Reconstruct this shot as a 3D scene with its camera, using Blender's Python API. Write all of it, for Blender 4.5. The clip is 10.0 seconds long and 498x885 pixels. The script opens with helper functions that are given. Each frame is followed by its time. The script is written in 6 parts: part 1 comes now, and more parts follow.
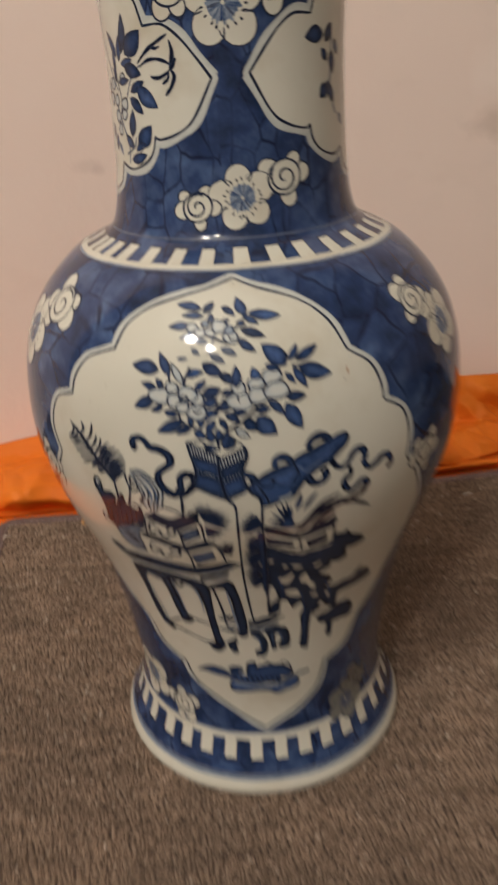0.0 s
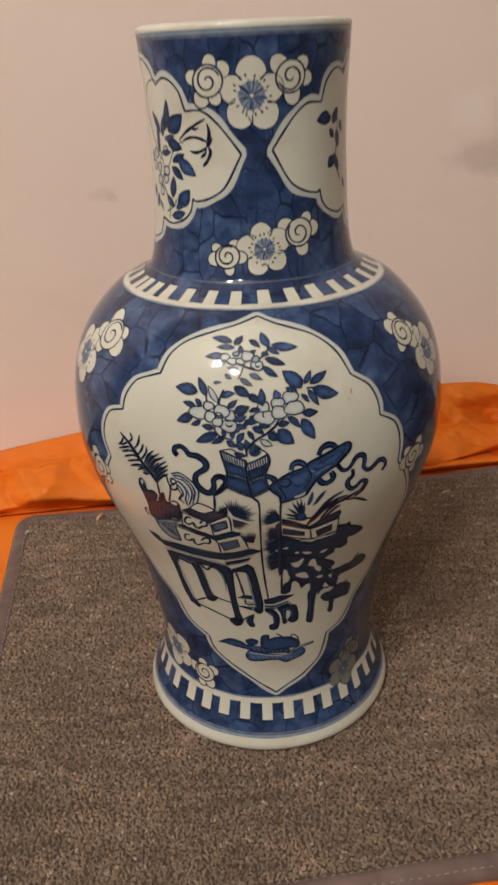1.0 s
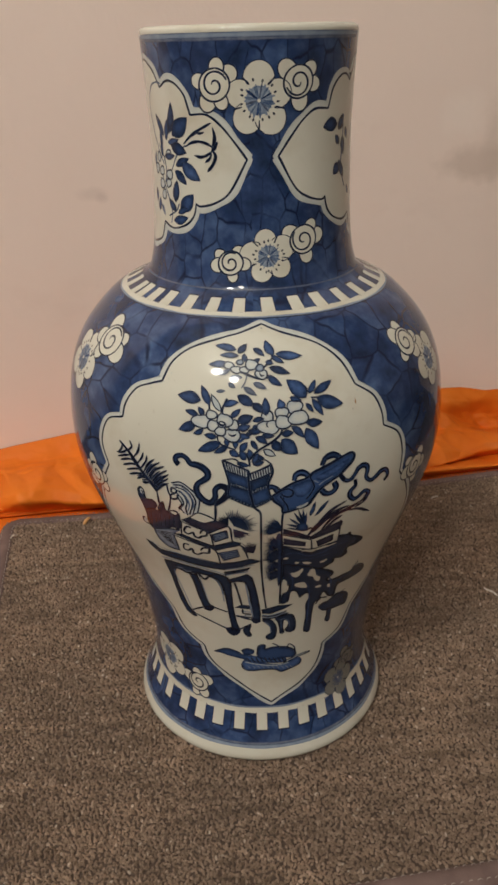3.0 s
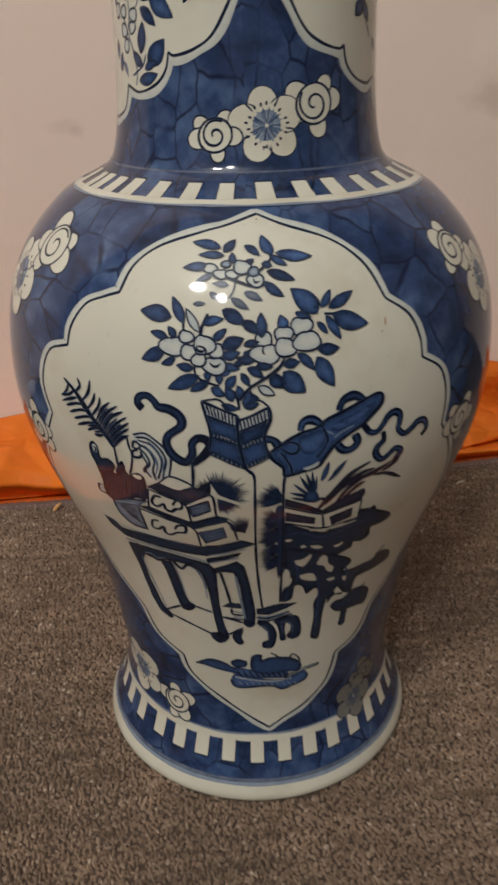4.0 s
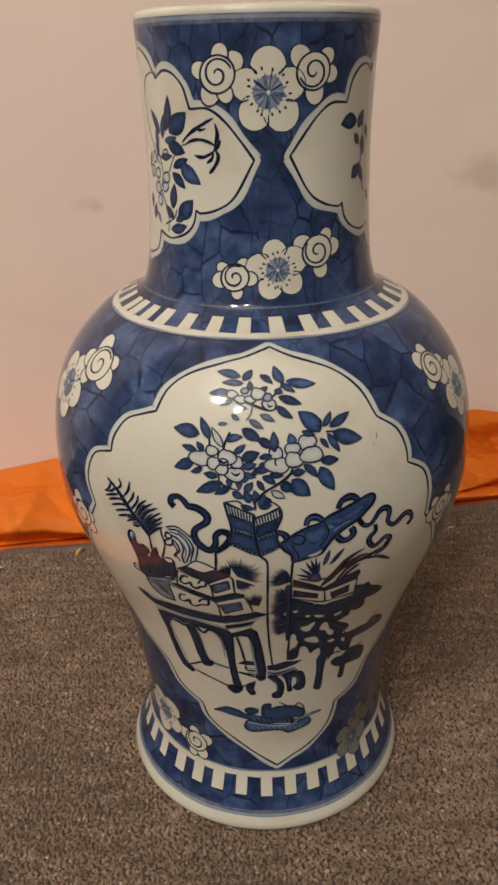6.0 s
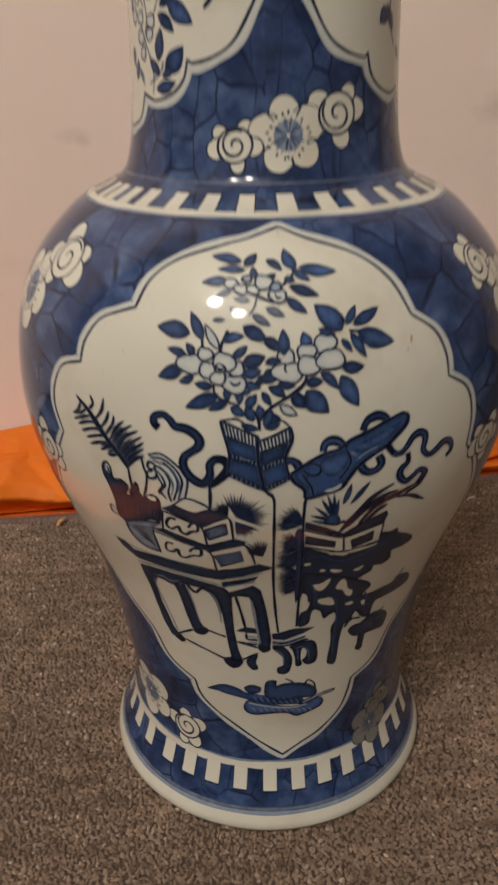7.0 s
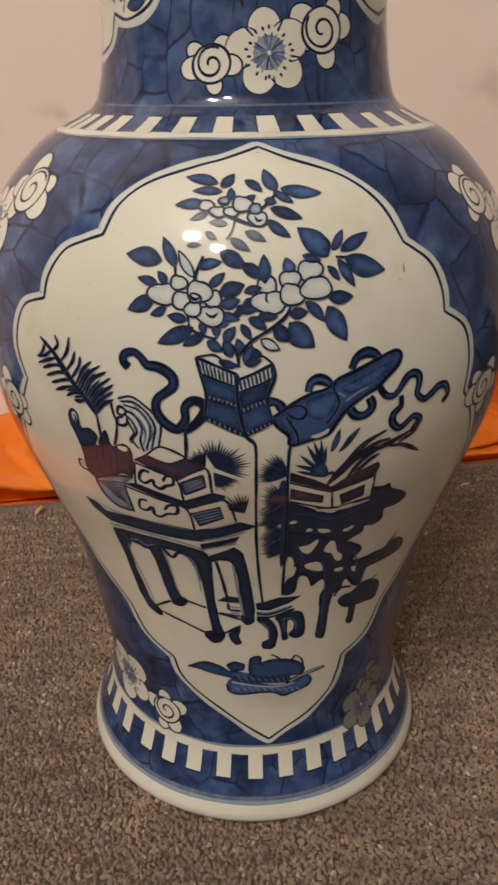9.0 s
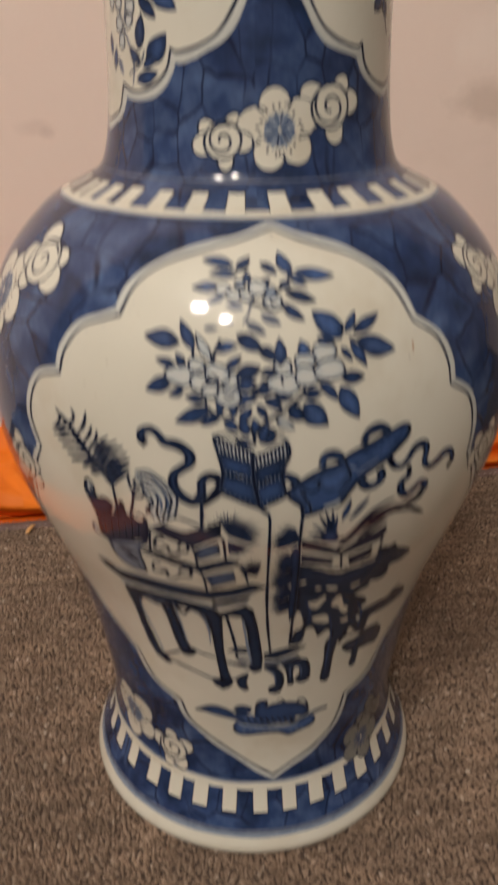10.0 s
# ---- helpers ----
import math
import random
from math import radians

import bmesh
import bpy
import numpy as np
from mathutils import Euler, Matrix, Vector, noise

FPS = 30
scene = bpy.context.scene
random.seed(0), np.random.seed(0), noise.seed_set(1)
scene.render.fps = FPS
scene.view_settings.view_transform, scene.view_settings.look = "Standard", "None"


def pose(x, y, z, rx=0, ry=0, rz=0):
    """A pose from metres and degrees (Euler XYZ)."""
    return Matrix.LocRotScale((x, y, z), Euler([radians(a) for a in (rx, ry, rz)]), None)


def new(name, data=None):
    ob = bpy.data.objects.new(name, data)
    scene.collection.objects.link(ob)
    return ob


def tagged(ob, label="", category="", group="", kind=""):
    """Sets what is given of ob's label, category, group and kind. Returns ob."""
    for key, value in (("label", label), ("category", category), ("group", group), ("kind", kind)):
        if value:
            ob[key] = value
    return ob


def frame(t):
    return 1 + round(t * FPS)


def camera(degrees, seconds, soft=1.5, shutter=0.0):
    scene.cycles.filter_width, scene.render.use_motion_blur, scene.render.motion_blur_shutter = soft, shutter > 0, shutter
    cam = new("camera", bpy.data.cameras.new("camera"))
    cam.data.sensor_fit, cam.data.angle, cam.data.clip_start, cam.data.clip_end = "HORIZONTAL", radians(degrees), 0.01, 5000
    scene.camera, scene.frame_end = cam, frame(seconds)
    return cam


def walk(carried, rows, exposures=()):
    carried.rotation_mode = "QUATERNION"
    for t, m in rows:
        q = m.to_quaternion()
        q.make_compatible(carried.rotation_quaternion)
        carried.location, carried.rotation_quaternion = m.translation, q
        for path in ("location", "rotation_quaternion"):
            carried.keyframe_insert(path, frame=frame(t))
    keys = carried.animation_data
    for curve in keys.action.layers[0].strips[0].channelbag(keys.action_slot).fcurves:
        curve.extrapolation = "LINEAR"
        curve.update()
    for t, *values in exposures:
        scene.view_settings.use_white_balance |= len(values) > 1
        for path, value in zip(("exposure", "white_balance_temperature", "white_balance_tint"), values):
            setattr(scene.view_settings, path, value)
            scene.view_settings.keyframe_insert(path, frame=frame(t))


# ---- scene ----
from mathutils.geometry import delaunay_2d_cdt

# ---- the camera ----
cam = camera(34.43, 10.0, 2.9, 0.6)
# seconds, x, y, z, pitch, roll, yaw
PATH = [
    (0.0, 0.0330, -0.4067, 0.3812, -26.13, -3.42, 4.59),
    (0.2, 0.0380, -0.4382, 0.3787, -26.28, -2.95, 3.68),
    (0.5, 0.0156, -0.4400, 0.3880, -26.04, -3.16, 3.19),
    (1.0, 0.0162, -0.4722, 0.4195, -26.34, -2.68, 2.84),
    (1.5, 0.0102, -0.4865, 0.4370, -26.38, -2.10, 2.37),
    (2.0, 0.0072, -0.4761, 0.4354, -26.31, -1.67, 2.05),
    (2.2, 0.0048, -0.4734, 0.4333, -26.57, -1.47, 1.75),
    (3.3, 0.0024, -0.4637, 0.4203, -26.46, -1.41, 0.83),
    (3.5, 0.0085, -0.4553, 0.4130, -26.47, -1.15, 1.53),
    (3.7, 0.0156, -0.4088, 0.3749, -26.39, -1.11, 2.42),
    (4.0, 0.0055, -0.3774, 0.3506, -26.20, -1.21, 1.13),
    (4.5, 0.0002, -0.3579, 0.3493, -26.21, -1.10, 1.33),
    (5.0, -0.0013, -0.3599, 0.3403, -25.93, -1.04, 1.05),
    (5.2, -0.0039, -0.3834, 0.3467, -25.40, -1.01, 0.50),
    (5.5, -0.0049, -0.4069, 0.3992, -25.92, -1.18, 0.37),
    (5.7, 0.0006, -0.4160, 0.4128, -25.63, -1.17, 1.06),
    (6.8, 0.0001, -0.3821, 0.3679, -25.40, -1.09, 1.12),
    (7.0, -0.0024, -0.3654, 0.3496, -25.56, -0.89, 0.98),
    (7.5, -0.0005, -0.3549, 0.3222, -25.23, -1.11, 0.66),
    (8.0, 0.0023, -0.3552, 0.3185, -25.04, -1.22, 0.72),
    (8.5, 0.0113, -0.3531, 0.3166, -24.88, -1.08, 0.36),
    (9.0, 0.0008, -0.3537, 0.3174, -24.56, -0.85, 0.23),
    (9.5, -0.0041, -0.3561, 0.3172, -24.45, -0.63, -0.06),
    (9.8, -0.0088, -0.3582, 0.3242, -24.91, -0.35, -1.13),
    (10.0, -0.0131, -0.3466, 0.3494, -26.16, -0.42, -2.01),
]
ROWS = [(t, pose(x, y, z, 0, 0, yaw) @ pose(0, 0, 0, 90 + pitch) @ pose(0, 0, 0, 0, 0, roll)) for t, x, y, z, pitch, roll, yaw in PATH]
walk(cam, ROWS, (
    (0.0, 0.03, 6620, 13), (0.5, 0.12, 6620, 13), (1.5, 0.06, 6430, 10), (2.2, -0.11, 6460, 10), (3.5, 0.00, 6330, 10), (4.0, -0.09, 6200, 9), (4.5, 0.00, 6250, 10),
    (5.5, 0.15, 6680, 12), (6.8, -0.05, 6620, 13), (7.5, 0.05, 6520, 13), (8.0, 0.09, 6520, 13), (9.5, 0.20, 6700, 14), (10.0, 0.11, 6700, 15)))


# ---- light ----
world = bpy.data.worlds.new("room_air")
scene.world = world
world.use_nodes = True
world.node_tree.nodes["Background"].inputs[0].default_value = (1.0, 0.86, 0.74, 1)
world.node_tree.nodes["Background"].inputs[1].default_value = 0.002


def bulb(name, place, watts, radius):
    data = bpy.data.lights.new(name, "POINT")
    data.energy, data.shadow_soft_size, data.color = watts, radius, (1.0, 0.965, 0.885)
    ob = new(name, data)
    ob.location = place
    return ob


bulb("ceiling_bulb", (-0.75, -1.36, 1.90), 50, 0.104)
bulb("ceiling_bulb", (-0.47, -1.80, 1.90), 39, 0.086)


# ---- materials ----
class Nodes:
    def __init__(self, name, rough=0.5, spec=0.5):
        self.m = bpy.data.materials.new(name)
        self.m.use_nodes = True
        self.t = self.m.node_tree
        self.b = self.t.nodes["Principled BSDF"]
        self.b.inputs["Roughness"].default_value = rough
        self.b.inputs["Specular IOR Level"].default_value = spec

    def node(self, kind, **settings):
        n = self.t.nodes.new(kind)
        for key, value in settings.items():
            n.inputs[key].default_value = value
        return n

    def link(self, a, out, b, to):
        self.t.links.new(a.outputs[out], b.inputs[to])

    def coords(self, which="Object"):
        return self.node("ShaderNodeTexCoord"), which

    def noise(self, scale, detail=3.0, rough=0.55, which="Object", stretch=None):
        c, w = self.coords(which)
        n = self.node("ShaderNodeTexNoise", Scale=scale, Detail=detail, Roughness=rough)
        if stretch:
            mp = self.node("ShaderNodeMapping", Scale=stretch)
            self.link(c, w, mp, "Vector")
            self.link(mp, "Vector", n, "Vector")
        else:
            self.link(c, w, n, "Vector")
        return n

    def ramp(self, source, out, stops):
        r = self.node("ShaderNodeValToRGB")
        e = r.color_ramp.elements
        while len(e) < len(stops):
            e.new(0.5)
        for k, (at, colour) in zip(e, stops):
            k.position, k.color = at, (*colour, 1)
        self.link(source, out, r, "Fac")
        return r

    def mix(self, a, b, fac, mode="MIX"):
        n = self.t.nodes.new("ShaderNodeMix")
        n.data_type, n.blend_type = "RGBA", mode
        for value, slot in ((fac, 0), (a, 6), (b, 7)):
            if isinstance(value, tuple) and hasattr(value[0], "outputs"):
                self.t.links.new(value[0].outputs[value[1]], n.inputs[slot])
            elif isinstance(value, tuple):
                n.inputs[slot].default_value = (*value, 1)
            else:
                n.inputs[slot].default_value = value
        return n, 2

    def colour(self, source):
        self.t.links.new(source[0].outputs[source[1]], self.b.inputs["Base Color"])
        return self

    def bump(self, source, strength, distance):
        n = self.node("ShaderNodeBump", Strength=strength, Distance=distance)
        self.t.links.new(source[0].outputs[source[1]], n.inputs["Height"])
        self.link(n, "Normal", self.b, "Normal")
        return self


def glazed(name, dark, light, scale=180.0, islands=0.0, bleed=None):
    """Underglaze colour under a clear glassy glaze; bleed: the colour to which a stroke thins out along its sides."""
    n = Nodes(name, 0.07, 0.38)
    pool = n.node("ShaderNodeAttribute")
    pool.attribute_name = "pool"
    blend = n.node("ShaderNodeMix")
    blend.inputs[0].default_value = 0.62 if bleed else 0.36
    n.link(n.noise(scale, 6.0, 0.68), "Fac", blend, 2)
    n.link(pool, "Fac", blend, 3)
    cloud = n.ramp(blend, 0, ((0.30, dark), (0.52, light), (0.84, bleed)) if bleed else ((0.30, dark), (0.66, light)))
    out = (cloud, "Color")
    if islands:
        geo = n.node("ShaderNodeNewGeometry")
        tone = n.ramp(geo, "Random Per Island", ((0.0, (1 - islands,) * 3), (1.0, (1 + islands,) * 3)))
        out = n.mix(out, (tone, "Color"), 1.0, "MULTIPLY")
    n.colour(out)
    n.bump((n.noise(34.0, 4.0, 0.5), "Fac"), 0.07, 0.004)
    return n.m


def ground_blue():
    """Mottled cobalt wash laid in patches, crossed by cracked-ice lines."""
    n = Nodes("cobalt_ground", 0.08, 0.5)
    c = n.node("ShaderNodeUVMap")
    wob = n.node("ShaderNodeTexNoise", Scale=60.0, Detail=2.0)
    n.link(c, "UV", wob, "Vector")
    add = n.t.nodes.new("ShaderNodeVectorMath")
    add.operation = "MULTIPLY_ADD"
    add.inputs[1].default_value = (0.006, 0.006, 0.0)
    n.link(wob, "Color", add, 0)
    n.link(c, "UV", add, 2)
    cell = n.node("ShaderNodeTexVoronoi", Scale=53.0, Randomness=0.85)
    edge = n.node("ShaderNodeTexVoronoi", Scale=53.0, Randomness=0.85)
    edge.feature = "DISTANCE_TO_EDGE"
    for k in (cell, edge):
        n.link(add, 0, k, "Vector")
    wash = n.ramp(n.noise(70.0, 5.0, 0.56), "Fac", ((0.28, (0.009, 0.021, 0.060)), (0.50, (0.0245, 0.052, 0.143)), (0.74, (0.072, 0.128, 0.262))))
    patch = n.ramp(cell, "Color", ((0.1, (0.70, 0.72, 0.76)), (0.9, (1.28, 1.25, 1.18))))
    both = n.mix((wash, "Color"), (patch, "Color"), 1.0, "MULTIPLY")
    line = n.ramp(edge, "Distance", ((0.010, (0.90, 0.90, 0.90)), (0.042, (0.0, 0.0, 0.0))))
    broken = n.ramp(n.noise(52.0, 2.0, 0.5), "Fac", ((0.38, (0.30, 0.30, 0.30)), (0.54, (1.0, 1.0, 1.0))))
    stroke = n.mix((line, "Color"), (broken, "Color"), 1.0, "MULTIPLY")
    n.colour(n.mix(both, (0.007, 0.011, 0.040), stroke))
    n.bump((n.noise(34.0, 4.0, 0.5), "Fac"), 0.07, 0.004)
    return n.m


def white_glaze():
    n = Nodes("cream_glaze", 0.06, 0.5)
    base = n.ramp(n.noise(14.0, 3.0), "Fac", ((0.3, (0.636, 0.625, 0.536)), (0.7, (0.700, 0.691, 0.603))))
    fleck = n.ramp(n.noise(420.0, 2.0), "Fac", ((0.70, (0.0, 0.0, 0.0)), (0.78, (0.25, 0.25, 0.25))))
    tan = n.ramp(n.noise(24.0, 4.0, 0.6), "Fac", ((0.52, (0.0, 0.0, 0.0)), (0.72, (0.55, 0.55, 0.55))))
    stained = n.mix((base, "Color"), (0.52, 0.46, 0.34), (tan, "Color"))
    n.colour(n.mix(stained, (0.40, 0.37, 0.29), (fleck, "Color")))
    n.bump((n.noise(34.0, 4.0, 0.5), "Fac"), 0.07, 0.004)
    return n.m


def plaster():
    n = Nodes("wall_paint", 0.75, 0.25)
    base = n.ramp(n.noise(2.2, 4.0), "Fac", ((0.35, (0.92, 0.765, 0.680)), (0.68, (0.955, 0.812, 0.728))))
    smear = n.ramp(n.noise(7.0, 5.0, 0.6, stretch=(1, 1, 1.8)), "Fac", ((0.58, (0.0, 0.0, 0.0)), (0.75, (0.18, 0.18, 0.18))))
    out = n.mix((base, "Color"), (0.71, 0.57, 0.49), (smear, "Color"))
    # a finger mark, a grey scuff and a pale patched place: centre, half sizes, tint, strength
    rough = n.noise(38.0, 3.0, 0.6)
    for (x, z), (w, h), tint, share in (((-0.156, 0.294), (0.020, 0.008), (0.60, 0.48, 0.42), 0.22), ((-0.147, 0.290), (0.008, 0.006), (0.55, 0.43, 0.38), 0.22), ((0.238, 0.306), (0.062, 0.020), (0.62, 0.50, 0.42), 0.50), ((0.250, 0.325), (0.020, 0.050), (0.66, 0.54, 0.46), 0.35), ((0.212, 0.350), (0.030, 0.030), (0.99, 0.87, 0.79), 0.50)):
        c, which = n.coords()
        place = n.node("ShaderNodeMapping", Location=(-x / w, 0.0, -z / h), Scale=(1 / w, 0.0, 1 / h))
        n.link(c, which, place, "Vector")
        warp = n.t.nodes.new("ShaderNodeVectorMath")
        warp.operation = "MULTIPLY_ADD"
        warp.inputs[1].default_value = (1.1, 0.0, 1.1)
        n.link(rough, "Color", warp, 0)
        n.link(place, "Vector", warp, 2)
        far = n.t.nodes.new("ShaderNodeVectorMath")
        far.operation = "DISTANCE"
        far.inputs[1].default_value = (0.55, 0.0, 0.55)
        n.link(warp, 0, far, 0)
        mask = n.ramp(far, "Value", ((0.35, (share,) * 3), (1.0, (0.0, 0.0, 0.0))))
        out = n.mix(out, tint, (mask, "Color"))
    n.colour(out)
    n.bump((n.noise(90.0, 4.0), "Fac"), 0.25, 0.002)
    return n.m


def orange_stuff():
    n = Nodes("orange_fabric", 0.58, 0.3)
    base = n.ramp(n.noise(9.0, 4.0), "Fac", ((0.3, (0.80, 0.170, 0.008)), (0.7, (0.91, 0.245, 0.022))))
    n.colour((base, "Color"))
    n.bump((n.noise(160.0, 3.0), "Fac"), 0.15, 0.002)
    return n.m


def pile():
    n = Nodes("carpet_yarn", 0.95, 0.15)
    geo = n.node("ShaderNodeNewGeometry")
    yarn = n.ramp(geo, "Random Per Island", ((0.0, (0.245, 0.183, 0.139)), (0.35, (0.322, 0.243, 0.187)), (0.85, (0.386, 0.296, 0.230)), (0.985, (0.50, 0.396, 0.318)), (1.0, (0.70, 0.62, 0.53))))
    fuzz = n.ramp(n.noise(420.0, 5.0, 0.7), "Fac", ((0.32, (0.85, 0.84, 0.83)), (0.50, (1.0, 1.0, 1.0)), (0.68, (1.16, 1.15, 1.14))))
    drift = n.ramp(n.noise(11.0, 3.0), "Fac", ((0.3, (0.84, 0.82, 0.80)), (0.7, (1.20, 1.14, 1.08))))
    rows = n.ramp(n.noise(120.0, 4.0, 0.65, stretch=(0.25, 1, 1)), "Fac", ((0.34, (0.72, 0.71, 0.70)), (0.52, (1.0, 1.0, 1.0)), (0.70, (1.24, 1.20, 1.16))))
    n.colour(n.mix(n.mix(n.mix((yarn, "Color"), (drift, "Color"), 1.0, "MULTIPLY"), (rows, "Color"), 1.0, "MULTIPLY"), (fuzz, "Color"), 1.0, "MULTIPLY"))
    n.bump((n.noise(2200.0, 3.0), "Fac"), 0.9, 0.0012)
    return n.m


def cloth_plain(name, dark, light, scale, rough=0.85):
    n = Nodes(name, rough, 0.2)
    n.colour((n.ramp(n.noise(scale, 4.0), "Fac", ((0.3, dark), (0.7, light))), "Color"))
    n.bump((n.noise(scale * 12, 2.0), "Fac"), 0.4, 0.0008)
    return n.m


CREAM = white_glaze()
GROUND = ground_blue()
INK = {
    "l": glazed("cobalt_line", (0.005, 0.009, 0.026), (0.014, 0.024, 0.060), 300.0, 0.0, (0.11, 0.16, 0.27)),
    "n": glazed("cobalt_deep_wash", (0.004, 0.008, 0.024), (0.017, 0.033, 0.074), 330.0),
    "d": glazed("cobalt_dark_wash", (0.008, 0.017, 0.048), (0.031, 0.067, 0.172), 300.0, 0.30),
    "m": glazed("cobalt_wash", (0.012, 0.027, 0.078), (0.062, 0.120, 0.280), 300.0, 0.30),
    "c": glazed("cobalt_faint_wash", (0.50, 0.53, 0.51), (0.62, 0.64, 0.60), 260.0),
    "r": glazed("rust_stain", (0.34, 0.16, 0.05), (0.46, 0.27, 0.13), 600.0),
    # grey with shade painted in for low right petals; also small glaze specks
    "e": glazed("shaded_petal_and_speck", (0.15, 0.155, 0.15), (0.27, 0.265, 0.235), 600.0),
    "a": glazed("cobalt_thin_wash", (0.17, 0.22, 0.31), (0.32, 0.38, 0.45), 200.0),
    "p": glazed("cobalt_pale_wash", (0.060, 0.082, 0.140), (0.22, 0.25, 0.31), 200.0, 0.20),
    "k": glazed("violet_wash", (0.012, 0.012, 0.030), (0.040, 0.041, 0.074), 300.0, 0.15),
    "b": glazed("cobalt_soft_wash", (0.045, 0.085, 0.18), (0.28, 0.34, 0.41), 420.0),
    "q": glazed("petal_wash", (0.40, 0.46, 0.50), (0.56, 0.58, 0.55), 320.0),
    "w": CREAM,
}
WALL, ORANGE, PILE = plaster(), orange_stuff(), pile()
TAPE = cloth_plain("binding_tape", (0.145, 0.098, 0.088), (0.215, 0.150, 0.136), 60.0)
THREAD = cloth_plain("pale_thread", (0.30, 0.25, 0.22), (0.42, 0.36, 0.32), 400.0)
BACKING = cloth_plain("carpet_backing", (0.085, 0.060, 0.047), (0.13, 0.092, 0.072), 200.0)
BOARDS = cloth_plain("floor_covering", (0.07, 0.058, 0.047), (0.10, 0.085, 0.07), 12.0, 0.5)
CEILING = cloth_plain("ceiling_paint", (0.68, 0.66, 0.62), (0.74, 0.72, 0.68), 6.0)
# unseen walls: darker than the back wall only to limit bounced fill light
SIDES = cloth_plain("unseen_wall_bounce_tone", (0.30, 0.26, 0.226), (0.355, 0.305, 0.27), 4.0)


# ---- helpers for shapes ----
def link_mesh(name, verts, faces, materials, parent=None, label="", smooth=True, slots=None, normals=None, pool=None):
    me = bpy.data.meshes.new(name)
    me.from_pydata(verts, [], faces)
    for m in materials:
        me.materials.append(m)
    if slots is not None:
        me.polygons.foreach_set("material_index", slots)
    me.polygons.foreach_set("use_smooth", [smooth] * len(me.polygons))
    if normals is not None:
        me.normals_split_custom_set_from_vertices(normals)
    if pool is not None:
        me.attributes.new("pool", "FLOAT", "POINT").data.foreach_set("value", pool)
    me.update()
    ob = new(name, me)
    ob.parent = parent
    return tagged(ob, label) if label else ob


def part(name, bm, material, parent, label="", smooth=False):
    me = bpy.data.meshes.new(name)
    bm.to_mesh(me)
    bm.free()
    me.materials.append(material)
    me.polygons.foreach_set("use_smooth", [smooth] * len(me.polygons))
    ob = new(name, me)
    ob.parent = parent
    return tagged(ob, label) if label else ob


def slab(corner, size, turn=0.0, bevel=0.0):
    """A bevelled block from its low corner, turned about that corner."""
    bm = bmesh.new()
    bmesh.ops.create_cube(bm, size=1)
    bmesh.ops.transform(bm, matrix=Matrix.Diagonal((*size, 1)) @ Matrix.Translation((0.5, 0.5, 0.5)), verts=bm.verts)
    if bevel:
        bmesh.ops.bevel(bm, geom=bm.edges[:], offset=bevel, segments=2, affect="EDGES")
    bmesh.ops.transform(bm, matrix=pose(*corner, 0, 0, turn), verts=bm.verts)
    return bm


# ---- the room ----
TURN = 9.5
ACROSS = Vector((math.cos(radians(TURN)), math.sin(radians(TURN)), 0))
INTO = Vector((-math.sin(radians(TURN)), math.cos(radians(TURN)), 0))
FLOOR_Z = -0.014
WALL_FOOT = Vector((0.0, 0.362, 0.0))


def on_wall(along, out, z):
    p = WALL_FOOT + ACROSS * along - INTO * out
    return (p.x, p.y, z)


def room():
    def wall(name, along, out, size, material=None):
        ob = part(name, slab(on_wall(along, out, FLOOR_Z), size, TURN), material or WALL, None)
        return tagged(ob, kind="structure")
    wall("wall_back", -2.0, 0.0, (4.0, 0.12, 2.45))
    # three unseen walls added to close the room, toned for their bounce
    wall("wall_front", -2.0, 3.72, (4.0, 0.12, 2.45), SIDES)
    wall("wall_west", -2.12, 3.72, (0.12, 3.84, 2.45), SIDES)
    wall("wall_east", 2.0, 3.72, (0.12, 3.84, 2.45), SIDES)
    for name, z, m in (("floor", FLOOR_Z - 0.1, BOARDS), ("ceiling", FLOOR_Z + 2.45, CEILING)):
        tagged(part(name, slab(on_wall(-2.12, 3.72, z), (4.24, 3.84, 0.1), TURN), m, None), kind="structure")


room()


# ---- the vase ----
PROFILE = [(0.000, 0.0876), (0.006, 0.0864), (0.014, 0.0829), (0.024, 0.0786), (0.036, 0.0753), (0.050, 0.0745), (0.070, 0.0766), (0.100, 0.0811), (0.135, 0.0894), (0.170, 0.1021), (0.205, 0.1121), (0.235, 0.1128), (0.260, 0.1079), (0.280, 0.0971), (0.292, 0.0860), (0.299, 0.0763), (0.305, 0.0638), (0.312, 0.0584), (0.325, 0.0559), (0.350, 0.0545), (0.375, 0.0541), (0.400, 0.0548), (0.418, 0.0558), (0.430, 0.0566)]


def spline(knots):
    """Natural cubic through (height, radius)."""
    x, y = (np.array(c) for c in zip(*knots))
    n, h = len(x), np.diff(x)
    a, b = np.eye(n), np.zeros(n)
    for i in range(1, n - 1):
        a[i, i - 1:i + 2] = h[i - 1], 2 * (h[i - 1] + h[i]), h[i]
        b[i] = 6 * ((y[i + 1] - y[i]) / h[i] - (y[i] - y[i - 1]) / h[i - 1])
    m = np.linalg.solve(a, b)

    def at(q):
        i = np.clip(np.searchsorted(x, q) - 1, 0, n - 2)
        p, s = x[i + 1] - q, q - x[i]
        return (m[i] * p ** 3 + m[i + 1] * s ** 3) / (6 * h[i]) + (y[i] / h[i] - m[i] * h[i] / 6) * p + (y[i + 1] / h[i] - m[i + 1] * h[i] / 6) * s
    return at


